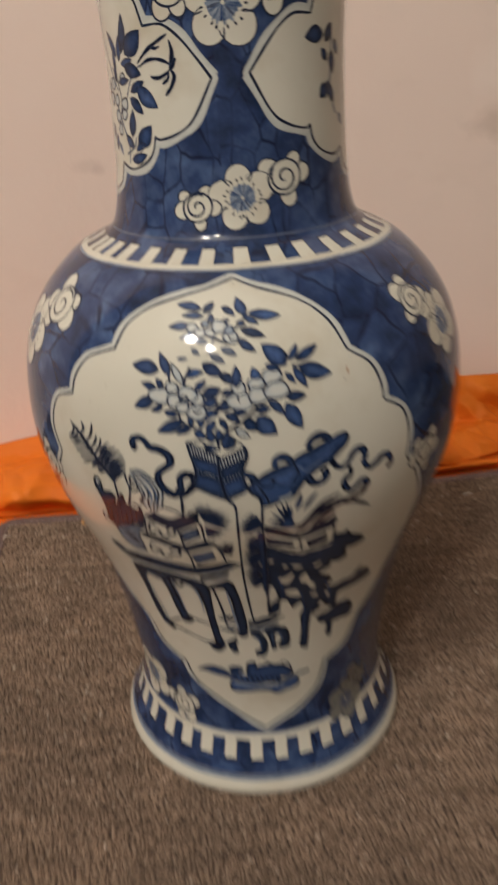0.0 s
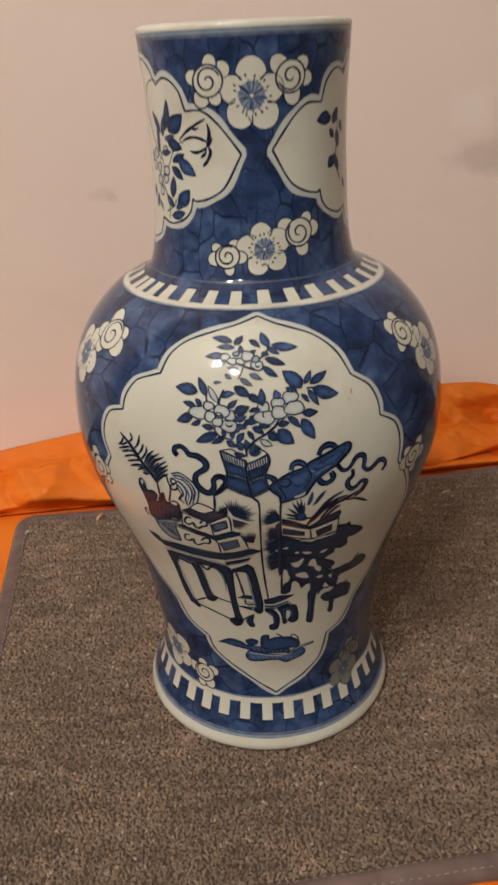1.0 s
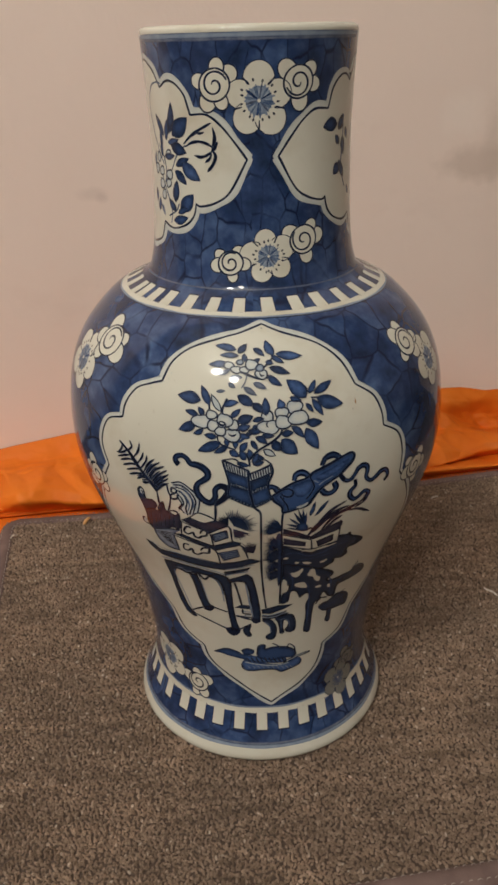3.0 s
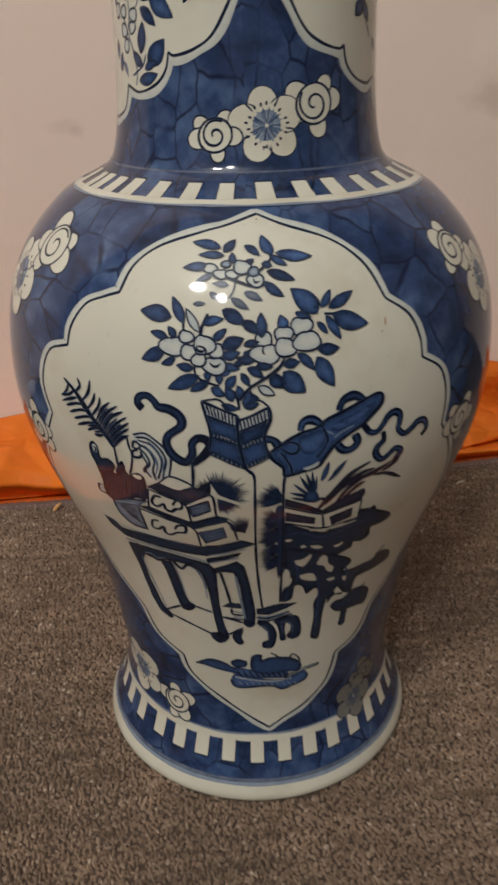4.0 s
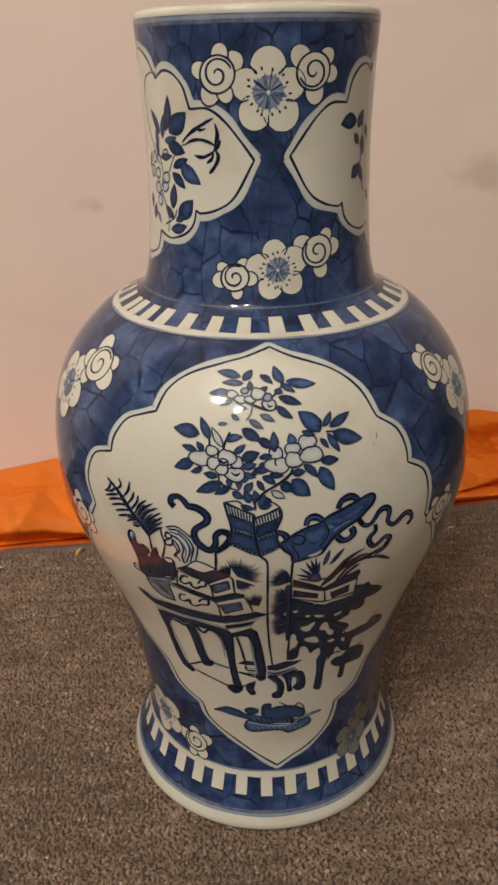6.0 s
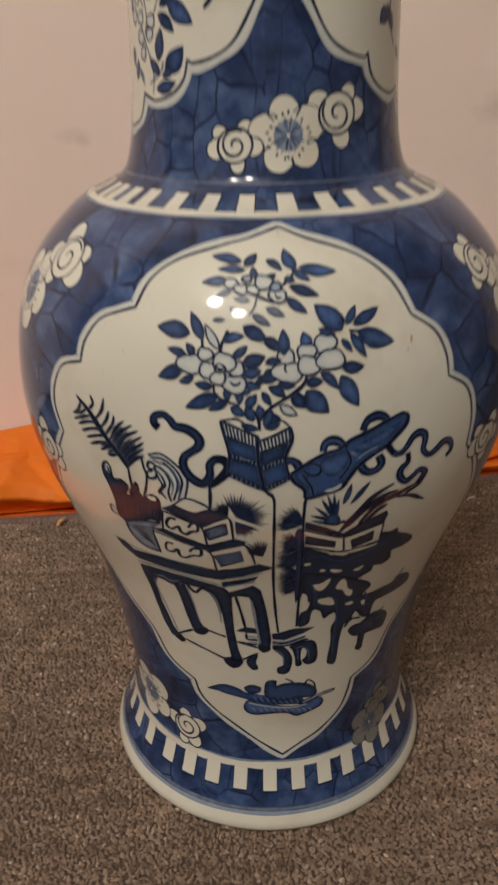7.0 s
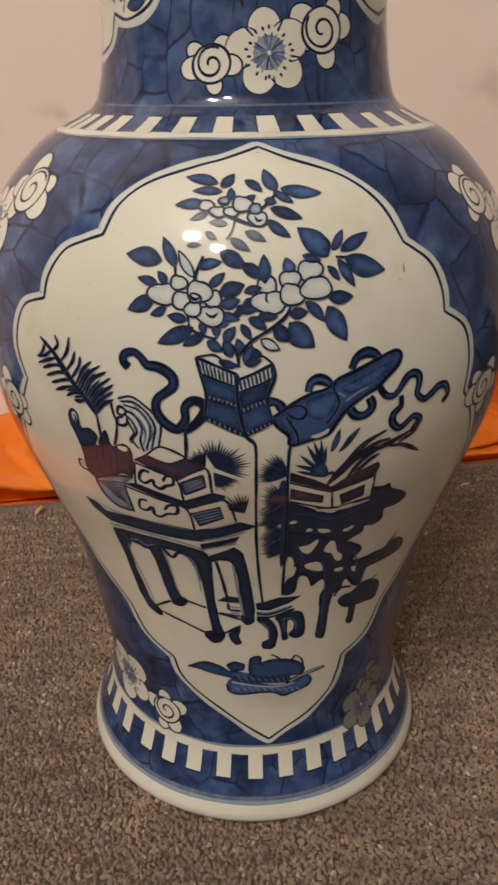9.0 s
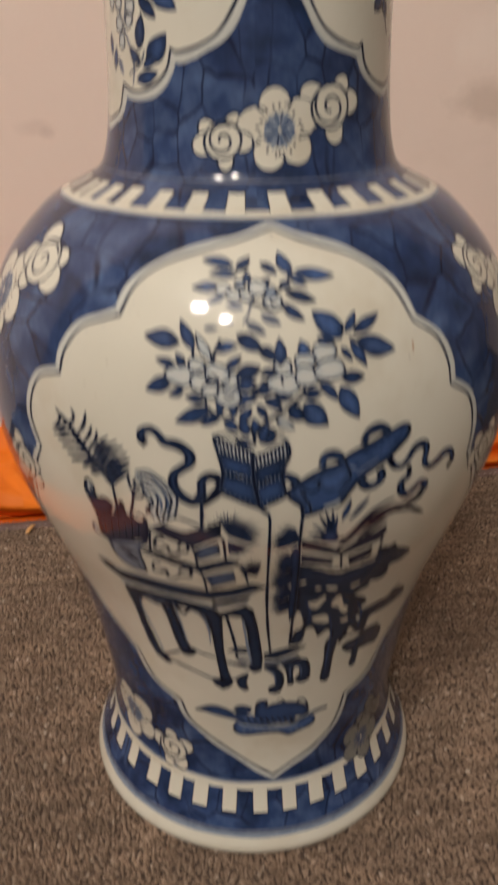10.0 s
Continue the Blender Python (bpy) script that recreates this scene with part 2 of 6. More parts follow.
HEIGHTS = np.linspace(0, PROFILE[-1][0], 2151)
RADII = spline(PROFILE)(HEIGHTS)
ARC = np.concatenate(([0], np.cumsum(np.hypot(np.diff(HEIGHTS), np.diff(RADII))))) * 1000
SLOPE = np.gradient(RADII, HEIGHTS)


def skin(u, v, lift=0.0):
    """u: a hundred times the turn from the front, in radians; v: millimetres along the profile from the foot. Place and normal."""
    z, r, s = (np.interp(v, ARC, c) for c in (HEIGHTS, RADII, SLOPE))
    k = 1 / np.sqrt(1 + s * s)
    t = u / 100
    n = np.stack((np.sin(t) * k, -np.cos(t) * k, -s * k), -1)
    p = np.stack((r * np.sin(t), -r * np.cos(t), z), -1)
    return p + n * np.asarray(lift)[..., None] if np.ndim(lift) else p + n * lift, n


def girth(v):
    return np.interp(v, ARC, RADII) * 10


def lathe(name, v0, v1, steps, material, parent, label=""):
    """A band of the outer skin, with the unrolled surface as its UV map."""
    turns = 224
    vv, uu = np.meshgrid(np.linspace(v0, v1, steps + 1), np.arange(turns) * math.tau * 100 / turns, indexing="ij")
    p, n = skin(uu.ravel(), vv.ravel())
    faces = [(i * turns + k, i * turns + (k + 1) % turns, (i + 1) * turns + (k + 1) % turns, (i + 1) * turns + k) for i in range(steps) for k in range(turns)]
    ob = link_mesh(name, p.tolist(), faces, [material], parent, label, normals=n.tolist())
    layer = ob.data.uv_layers.new(name="unrolled")
    flat = []
    for i in range(steps):
        a, b = vv[i, 0] / 1000, vv[i + 1, 0] / 1000
        for k in range(turns):
            s, e = k * math.tau * 0.1 / turns, (k + 1) * math.tau * 0.1 / turns
            flat += (s, a, e, a, e, b, s, b)
    layer.data.foreach_set("uv", flat)
    return ob


def turned(name, outline, material, parent, label=""):
    """A surface of revolution from (radius, height)."""
    turns = 160
    verts = [(r * math.sin(k * math.tau / turns), -r * math.cos(k * math.tau / turns), z) for r, z in outline for k in range(turns)]
    faces = [(i * turns + k, i * turns + (k + 1) % turns, (i + 1) * turns + (k + 1) % turns, (i + 1) * turns + k) for i in range(len(outline) - 1) for k in range(turns)]
    return link_mesh(name, verts, faces, [material], parent, label)


def flow(points, step=1.1, closed=False):
    """A smooth line through the points (Catmull-Rom)."""
    p = np.array(points, float)
    if len(p) < 3 and not closed:
        k = max(2, int(np.linalg.norm(p[1] - p[0]) / step) + 1)
        return p[0] + (p[1] - p[0]) * np.linspace(0, 1, k)[:, None]
    q = np.vstack((p[-1], p, p[0], p[1])) if closed else np.vstack((2 * p[0] - p[1], p, 2 * p[-1] - p[-2]))
    out = []
    for a, b, c, d in zip(q, q[1:], q[2:], q[3:]):
        k = max(2, int(np.linalg.norm(c - b) / step) + 1)
        t = np.linspace(0, 1, k, endpoint=False)[:, None]
        out.append(0.5 * (2 * b + (c - a) * t + (2 * a - 5 * b + 4 * c - d) * t ** 2 + (3 * b - 3 * c + d - a) * t ** 3))
    if not closed:
        out.append(p[-1:])
    return np.vstack(out)


class Art:
    """Brushwork laid on the skin of the vase, stroke over stroke."""

    step = 0.000006

    def __init__(self, first=0.00010):
        self.pieces = [["", [], [], [], [], []]]
        self.first, self.keys, self.laid = first, list(INK), []
        self.rng = random.Random(7)

    def lay(self, uv, faces, ink, depth=None):
        uv = np.asarray(uv, float)
        (a, b), (c, d) = uv.min(0), uv.max(0)
        under = [lift for e, f, g, h, lift in self.laid if a < g and c > e and b < h and d > f]
        lift = max(under) + self.step if under else self.first
        self.laid.append((a, b, c, d, lift))
        p, n = skin(uv[:, 0], uv[:, 1], lift)
        _, ps, fs, ss, ns, ds = self.pieces[-1]
        fs += [tuple(int(i) + len(ps) for i in f) for f in faces]
        ps += p.tolist()
        ns += n.tolist()
        ds += ([0.3] * len(uv) if depth is None else np.clip(depth, 0, 1).tolist())
        ss += [self.keys.index(ink)] * len(faces)

    def piece(self, name):
        """What is laid from here on becomes a mesh of its own."""
        self.pieces.append([name, [], [], [], [], []])

    def area(self, outline, ink, cell=0.0, stalk=None):
        """A filled shape; the colour pools along its edge and thins out inside."""
        o = np.asarray(outline, float)
        lo, hi = o.min(0), o.max(0)
        cell = cell or min(1.5, max(0.42, 0.16 * min(hi - lo)))
        gu, gv = np.meshgrid(np.arange(lo[0] + cell / 2, hi[0], cell), np.arange(lo[1] + cell / 2, hi[1], cell))
        inner = np.stack((gu.ravel(), gv.ravel()), 1)
        pts = [Vector(q) for q in np.vstack((o, inner))]
        k = len(o)
        v, _, f, *_ = delaunay_2d_cdt(pts, [], [list(range(k))], 1, 1e-5)
        uv = np.array([tuple(q) for q in v])
        tri = []
        for a in f:
            (x0, y0), (x1, y1), (x2, y2) = uv[a[0]], uv[a[1]], uv[a[2]]
            tri.append(tuple(a) if (x1 - x0) * (y2 - y0) - (x2 - x0) * (y1 - y0) > 0 else tuple(reversed(a)))
        depth = None
        if ink in "dmknpabq":
            g = np.array((girth(o[:, 1].mean()), 1.0))
            q, s = uv * g, o * g
            e = np.roll(s, -1, 0) - s
            w = q[:, None] - s[None]
            t = np.clip((w * e).sum(2) / np.maximum((e * e).sum(1), 1e-9), 0, 1)
            far = np.linalg.norm(w - t[..., None] * e, axis=2).min(1)
            depth = far / max(1.0, min(2.4, 0.9 * far.max()))
            if stalk is not None:
                a, b = np.array(stalk[:2]) * g, np.array(stalk[2:]) * g
                depth *= 0.30 + 0.85 * np.clip((q - a) @ (b - a) / max((b - a) @ (b - a), 1e-9), 0, 1)
        if tri:
            self.lay(uv, tri, ink, depth)

    def ribbon(self, path, width, ink, taper=0.0):
        p = np.asarray(path, float)
        g = girth(p[:, 1])
        t = np.gradient(p, axis=0)
        t[:, 0] *= g
        t /= np.maximum(np.linalg.norm(t, axis=1), 1e-6)[:, None]
        along = np.linspace(0, 1, len(p))
        w = width / 2 * (1 - taper + taper * np.sqrt(np.clip(np.sin(math.pi * along), 0, 1)))
        w = w * (1 + 0.13 * np.sin(along * (5 + len(p) * 0.21) + self.rng.random() * 6))
        side = np.stack((-t[:, 1] / g, t[:, 0]), 1)
        k = len(p)
        if ink == "l":
            soft = np.minimum(0.34, 0.55 * w)
            rows, depth = (-w, soft - w, w - soft, w), np.repeat((1.0, 0.1, 0.1, 1.0), k)
        else:
            rows, depth = (-w, 0 * w, w), np.repeat((0.0, min(1.0, width / 4), 0.0), k)
        uv = np.vstack([p + side * q[:, None] for q in rows])
        self.lay(uv, [(r * k + i, r * k + i + 1, r * k + k + i + 1, r * k + k + i) for r in range(len(rows) - 1) for i in range(k - 1)], ink, depth)

    limb, limb_width = "", 3.0

    def line(self, width, ink, *points):
        if self.limb and width > self.limb_width:
            self.piece(self.limb)
        self.ribbon(flow(points), width * (1.35 if ink == "l" else 1.1), ink, 0.22)
        if self.limb and width > self.limb_width:
            self.piece("")

    def hair(self, width, ink, *points):
        """A quick stroke, drawn out to points."""
        self.ribbon(flow(points, 0.8), width * (1.3 if ink == "l" else 1.0), ink, 0.85)

    def edge(self, path, width, ink="l"):
        p = np.vstack((path, path[:2]))
        self.ribbon(p, width, ink)

    def facet(self, ink, *points):
        p = np.array(points, float)
        out = [flow((p[i], p[(i + 1) % len(p)]))[:-1] for i in range(len(p))]
        self.area(np.vstack(out), ink)

    def fill(self, ink, *points):
        self.area(flow(points, closed=True), ink)

    def blade(self, u0, v0, u1, v1, width):
        g = girth((v0 + v1) / 2)
        a = np.array(((u1 - u0) * g, v1 - v0))
        n = np.array((-a[1], a[0])) / max(np.linalg.norm(a), 1e-6)
        bend = self.rng.uniform(-0.12, 0.12) * width
        t = np.linspace(0, 1, 11)
        w = width * 0.45 * np.sin(math.pi * t ** 0.84) ** 0.94
        mid = np.array((u0 * g, v0)) + a * t[:, None] + n * (bend * np.sin(math.pi * t))[:, None]
        out = np.vstack((mid - n * w[:, None], (mid + n * w[:, None])[-2:0:-1]))
        out[:, 0] /= g
        mid[:, 0] /= g
        return out, mid

    def leaf(self, u0, v0, u1, v1, width, ink):
        out, mid = self.blade(u0, v0, u1, v1, width)
        self.piece("painted_leaf")
        self.area(out, "q" if ink == "o" else ink, stalk=(u0, v0, u1, v1))
        if ink == "o":
            self.edge(out, 0.62)
        elif ink in "dm" and width > 2:
            self.edge(out, 0.42, "l")
        self.piece("")

    def ball(self, u, v, r, squash=1.0, turn=0.0, count=18):
        a = np.linspace(0, math.tau, count, endpoint=False)
        x, y = r * np.cos(a), r * squash * np.sin(a)
        c, s = math.cos(turn), math.sin(turn)
        return np.stack((u + (x * c - y * s) / girth(v), v + x * s + y * c), 1)

    def bloom(self, u, v, rx, ry, ink):
        """A soft-edged petal: a pale wash inside a loaded outline."""
        a = np.linspace(0, math.tau, 24, endpoint=False)
        turn = self.rng.uniform(0, 6)
        q = 1 + 0.07 * np.cos(3 * a + turn) + 0.05 * np.cos(2 * a + 2 * turn) - 0.16 * np.exp(-((a - math.pi / 2) / 0.3) ** 2)
        out = np.stack((u + rx * q * np.cos(a) / girth(v), v + ry * q * np.sin(a)), 1)
        self.piece("painted_petal")
        self.area(out, ink)
        self.edge(out, 0.76)
        self.piece("")

    def fan(self, u, v, r, start, stop, count, width, ink):
        """A tuft of needles; angles are counted from the picture's right, upwards."""
        g = girth(v)
        for k in range(count):
            a = radians(start + (stop - start) * k / (count - 1))
            q = r * self.rng.uniform(0.88, 1.18)
            x, y = math.cos(a), math.sin(a)
            wedge = [(0.0, 0.0), (0.42, 0.46), (0.74, 0.40), (1.0, 0.0), (0.74, -0.40), (0.42, -0.46)]
            self.area([(u + (x * d * q - y * w * width) / g, v + y * d * q + x * w * width) for d, w in wedge], ink)

    def done(self, name, parent, label="", nest=False):
        made = None
        for kind in sorted({q[0] for q in self.pieces}, key=lambda q: q != ""):
            for q in self.pieces:
                if q[0] != kind or not q[1] or (kind == "" and made):
                    continue
                ps, fs, ss, ns, ds = q[1:]
                if kind == "":
                    ps, fs, ss, ns, ds = [], [], [], [], []
                    for other in (o for o in self.pieces if o[0] == ""):
                        fs += [tuple(i + len(ps) for i in f) for f in other[2]]
                        ps, ss, ns, ds = ps + other[1], ss + other[3], ns + other[4], ds + other[5]
                inks = sorted(set(ss))
                ob = link_mesh(kind or name, ps, fs, [INK[self.keys[i]] for i in inks], (made or parent) if nest else parent, label if not kind else "", slots=[inks.index(i) for i in ss], normals=ns, pool=ds)
                if kind == "":
                    made = ob
        return made


def paint_bouquet(art):
    art.line(0.9, "l", (-15.2, 293.5), (-13.6, 290.6), (-9.8, 289.2), (-6.2, 288.3), (-1.8, 286.4), (2.5, 284.9), (6.4, 285.3))
    art.line(0.6, "p", (-6.1, 280.5), (-4.4, 283.2), (-3.6, 286.4))
    art.line(0.8, "l", (10.4, 296.3), (7.8, 293.2), (4.5, 290))
    art.line(0.8, "l", (23.6, 274.2), (24.8, 278.5), (21.5, 282.1))
    art.line(0.8, "l", (26.3, 274), (32, 273.3), (36.5, 272))
    art.line(0.8, "l", (-21, 272), (-20.4, 268.6), (-17.8, 267.4))
    art.line(0.9, "l", (-15.1, 266.6), (-14.6, 270.5), (-12.7, 275.3))
    art.line(0.7, "l", (-16.8, 258.8), (-16.3, 253.5), (-12.4, 251.1), (-8.8, 250.1))
    art.leaf(-9.4, 299.6, -21, 301.8, 4.04, "m")
    art.leaf(-8, 296.5, -18, 296.7, 3.03, "m")
    art.leaf(-8.3, 298, -4, 302.9, 3.64, "d")
    art.leaf(-13, 292.1, -23.2, 291.6, 3.84, "m")
    art.leaf(-11.8, 289.5, -17.9, 286.6, 2.63, "p")
    art.leaf(-4.1, 293.5, -5.1, 297.7, 2.83, "d")
    art.leaf(-5.7, 285.5, -11.8, 286.1, 2.63, "p")
    art.leaf(-0.3, 300.5, 5.4, 296.3, 3.03, "m")
    art.leaf(10.1, 296.5, 6.3, 304.6, 4.65, "m")
    art.leaf(11.5, 297.3, 25.3, 295.2, 4.85, "m")
    art.leaf(9, 296.4, 15.3, 292.2, 2.83, "m")
    art.leaf(-0.4, 293.3, 3, 295, 2.42, "d")
    art.leaf(6, 293.3, 9.7, 292.2, 2.83, "d")
    art.leaf(7.6, 290.5, 17.6, 286.7, 4.04, "d")
    art.leaf(6.5, 286.6, 13.2, 280.9, 3.64, "d")
    art.leaf(-0.7, 283, 5.9, 279.8, 3.44, "p")
    art.leaf(-5.2, 281, 1.2, 276.8, 3.44, "p")
    art.leaf(-12.5, 283, -8.8, 280.4, 2.63, "p")
    art.leaf(-18.1, 278.5, -13.5, 278.9, 2.02, "p")
    art.leaf(-7.8, 276.9, -0.1, 271.8, 5.25, "d")
    art.leaf(-1.4, 272.8, 4.4, 268.4, 4.24, "d")
    art.leaf(-25.2, 273.7, -36.7, 275.2, 6.67, "d")
    art.leaf(-20.8, 271.8, -25.5, 281.1, 4.04, "m")
    art.leaf(-15.3, 268.8, -20.3, 277, 3.23, "o")
    art.leaf(-14.4, 271.8, -7.3, 273.6, 3.44, "m")
    art.leaf(-11, 266, -6.4, 270.3, 3.03, "m")
    art.leaf(-23.4, 266.3, -26.1, 270.3, 3.03, "d")
    art.leaf(-25.6, 265.8, -32.3, 268.1, 3.23, "d")
    art.leaf(-26.8, 262.5, -35, 258, 5.46, "d")
    art.leaf(-23.3, 259.3, -27.9, 256.9, 2.83, "d")
    art.leaf(-17.1, 256.1, -22.8, 256.9, 3.44, "d")
    art.leaf(-15.3, 253.5, -25.8, 248.1, 5.46, "d")
    art.leaf(-12.2, 252, -18.4, 247.7, 3.23, "d")
    art.leaf(-7.9, 263.9, -0.8, 266.8, 5.46, "d")
    art.leaf(-7.9, 260.7, -2.1, 262.1, 3.84, "m")
    art.leaf(-7.7, 257.4, -2.2, 256.1, 3.03, "m")
    art.leaf(-0.9, 264.5, 4.2, 265.5, 2.63, "d")
    art.leaf(5, 266.9, 4.9, 275.7, 4.24, "m")
    art.leaf(12, 268.8, 11.3, 274.6, 4.45, "m")
    art.leaf(23.9, 274.3, 15.5, 283.7, 7.88, "m")
    art.leaf(16.4, 275.1, 21.8, 273.2, 2.83, "d")
    art.leaf(25.5, 276.2, 29.6, 282.4, 3.03, "m")
    art.leaf(28.1, 275.8, 37.8, 281, 4.24, "m")
    art.leaf(29.1, 273.5, 41.7, 268.7, 7.48, "m")
    art.leaf(26.9, 273.2, 31.4, 264.5, 3.64, "m")
    art.leaf(23.6, 271.3, 26.9, 266.8, 2.42, "d")
    art.leaf(23.1, 262, 30.6, 261.5, 4.65, "d")
    art.leaf(22.8, 259.2, 28.3, 247.8, 6.87, "m")
    art.leaf(16.4, 261, 21.8, 254.5, 3.64, "m")
    art.leaf(11.7, 254.8, 18.7, 246.7, 8.08, "m")
    art.leaf(7.6, 254.1, 11.6, 249, 5.25, "d")
    art.leaf(11.7, 257.2, 17, 257.8, 3.84, "d")
    art.leaf(-3.1, 259.8, 2.9, 259.2, 3.23, "d")
    art.leaf(3, 257.3, 8.4, 256.7, 3.03, "d")
    art.leaf(0.2, 256.5, 5.3, 252.9, 3.64, "d")
    art.leaf(-1.8, 254.7, 0.9, 249.9, 2.83, "d")
    art.leaf(-6.6, 249.1, -3.5, 253.9, 3.64, "d")
    art.leaf(-9.3, 254.7, -8.7, 250.5, 2.83, "d")
    art.leaf(-13.3, 255.1, -12.2, 251.6, 2.63, "d")
    art.leaf(-11.4, 249.4, -7.1, 246.3, 3.64, "d")
    art.leaf(-4.7, 244.4, -6.9, 249.5, 4.24, "d")
    art.leaf(-2.3, 245.5, -3, 250.3, 3.23, "d")
    art.leaf(-1.1, 246.1, 3.8, 245.5, 3.84, "d")
    art.leaf(3.6, 249.8, 8.8, 246.5, 3.44, "o")
    art.leaf(-8.3, 243.1, -2.7, 241.5, 2.83, "d")
    art.leaf(-1.2, 242.3, 3.6, 243.5, 2.83, "d")
    art.leaf(-1.4, 242.9, 1.2, 248.3, 2.83, "m")
    art.leaf(-4, 257.2, -1.2, 258.9, 2.22, "d")
    art.leaf(-8.4, 253.7, -4.8, 255.5, 1.82, "m")
    art.leaf(1.2, 262.3, -1.2, 260.6, 2.02, "d")
    art.line(0.95, "l", (-2.6, 244.8), (1, 249.4), (7, 253.5), (10.7, 256.8), (12, 259.5))
    art.line(0.8, "l", (-2.6, 241.1), (-3, 244.8), (-4.5, 248.4))


def paint_flower_petals(art):
    art.bloom(-9.6, 262.4, 2.63, 2.63, "q")
    art.bloom(-10.4, 257.2, 4.45, 3.23, "q")
    art.bloom(-24.4, 263.5, 4.65, 3.54, "q")
    art.bloom(-19.7, 267.1, 2.63, 2.32, "q")
    art.bloom(-18.3, 261.7, 3.44, 2.93, "q")
    art.bloom(-13.6, 264.5, 3.84, 3.54, "q")
    art.bloom(-15.4, 259.2, 2.63, 2.53, "q")
    art.bloom(-14.8, 262.5, 1.82, 1.52, "q")
    art.bloom(5.7, 266.1, 2.83, 3.23, "q")
    art.bloom(6, 261.2, 5.25, 3.64, "q")
    art.bloom(18.2, 270.4, 3.84, 3.33, "q")
    art.bloom(12.2, 267.8, 3.44, 2.83, "q")
    art.bloom(12.6, 263.3, 3.84, 3.44, "q")
    art.bloom(19.7, 264.9, 5.25, 3.44, "q")
    art.bloom(-12.7, 291.6, 2.53, 1.82, "q")
    art.bloom(-9, 289.5, 2.53, 1.82, "q")
    art.bloom(-4.7, 289.5, 2.22, 1.82, "q")
    art.bloom(-1.2, 292, 3.03, 2.83, "q")
    art.bloom(3.5, 287.1, 3.03, 2.42, "q")
    art.bloom(2.9, 290.3, 2.02, 1.82, "b")
    art.bloom(-7.1, 293.3, 1.62, 1.41, "b")
    art.piece("painted_petal_vein")
    art.hair(0.8, "l", (-16.3, 264.1), (-15.8, 262.6), (-14.5, 262.1), (-13, 263))
    art.piece("painted_petal_vein")
    art.hair(0.8, "l", (-11.9, 258.4), (-10.9, 257.2), (-9.5, 257), (-8.2, 258.2))
    art.piece("painted_petal_vein")
    art.hair(0.7, "l", (5.6, 264.3), (5.2, 262.2), (6, 260.9))
    art.piece("painted_petal_vein")
    art.hair(0.7, "l", (2.6, 288.1), (3.4, 286.3), (5.2, 286.7))


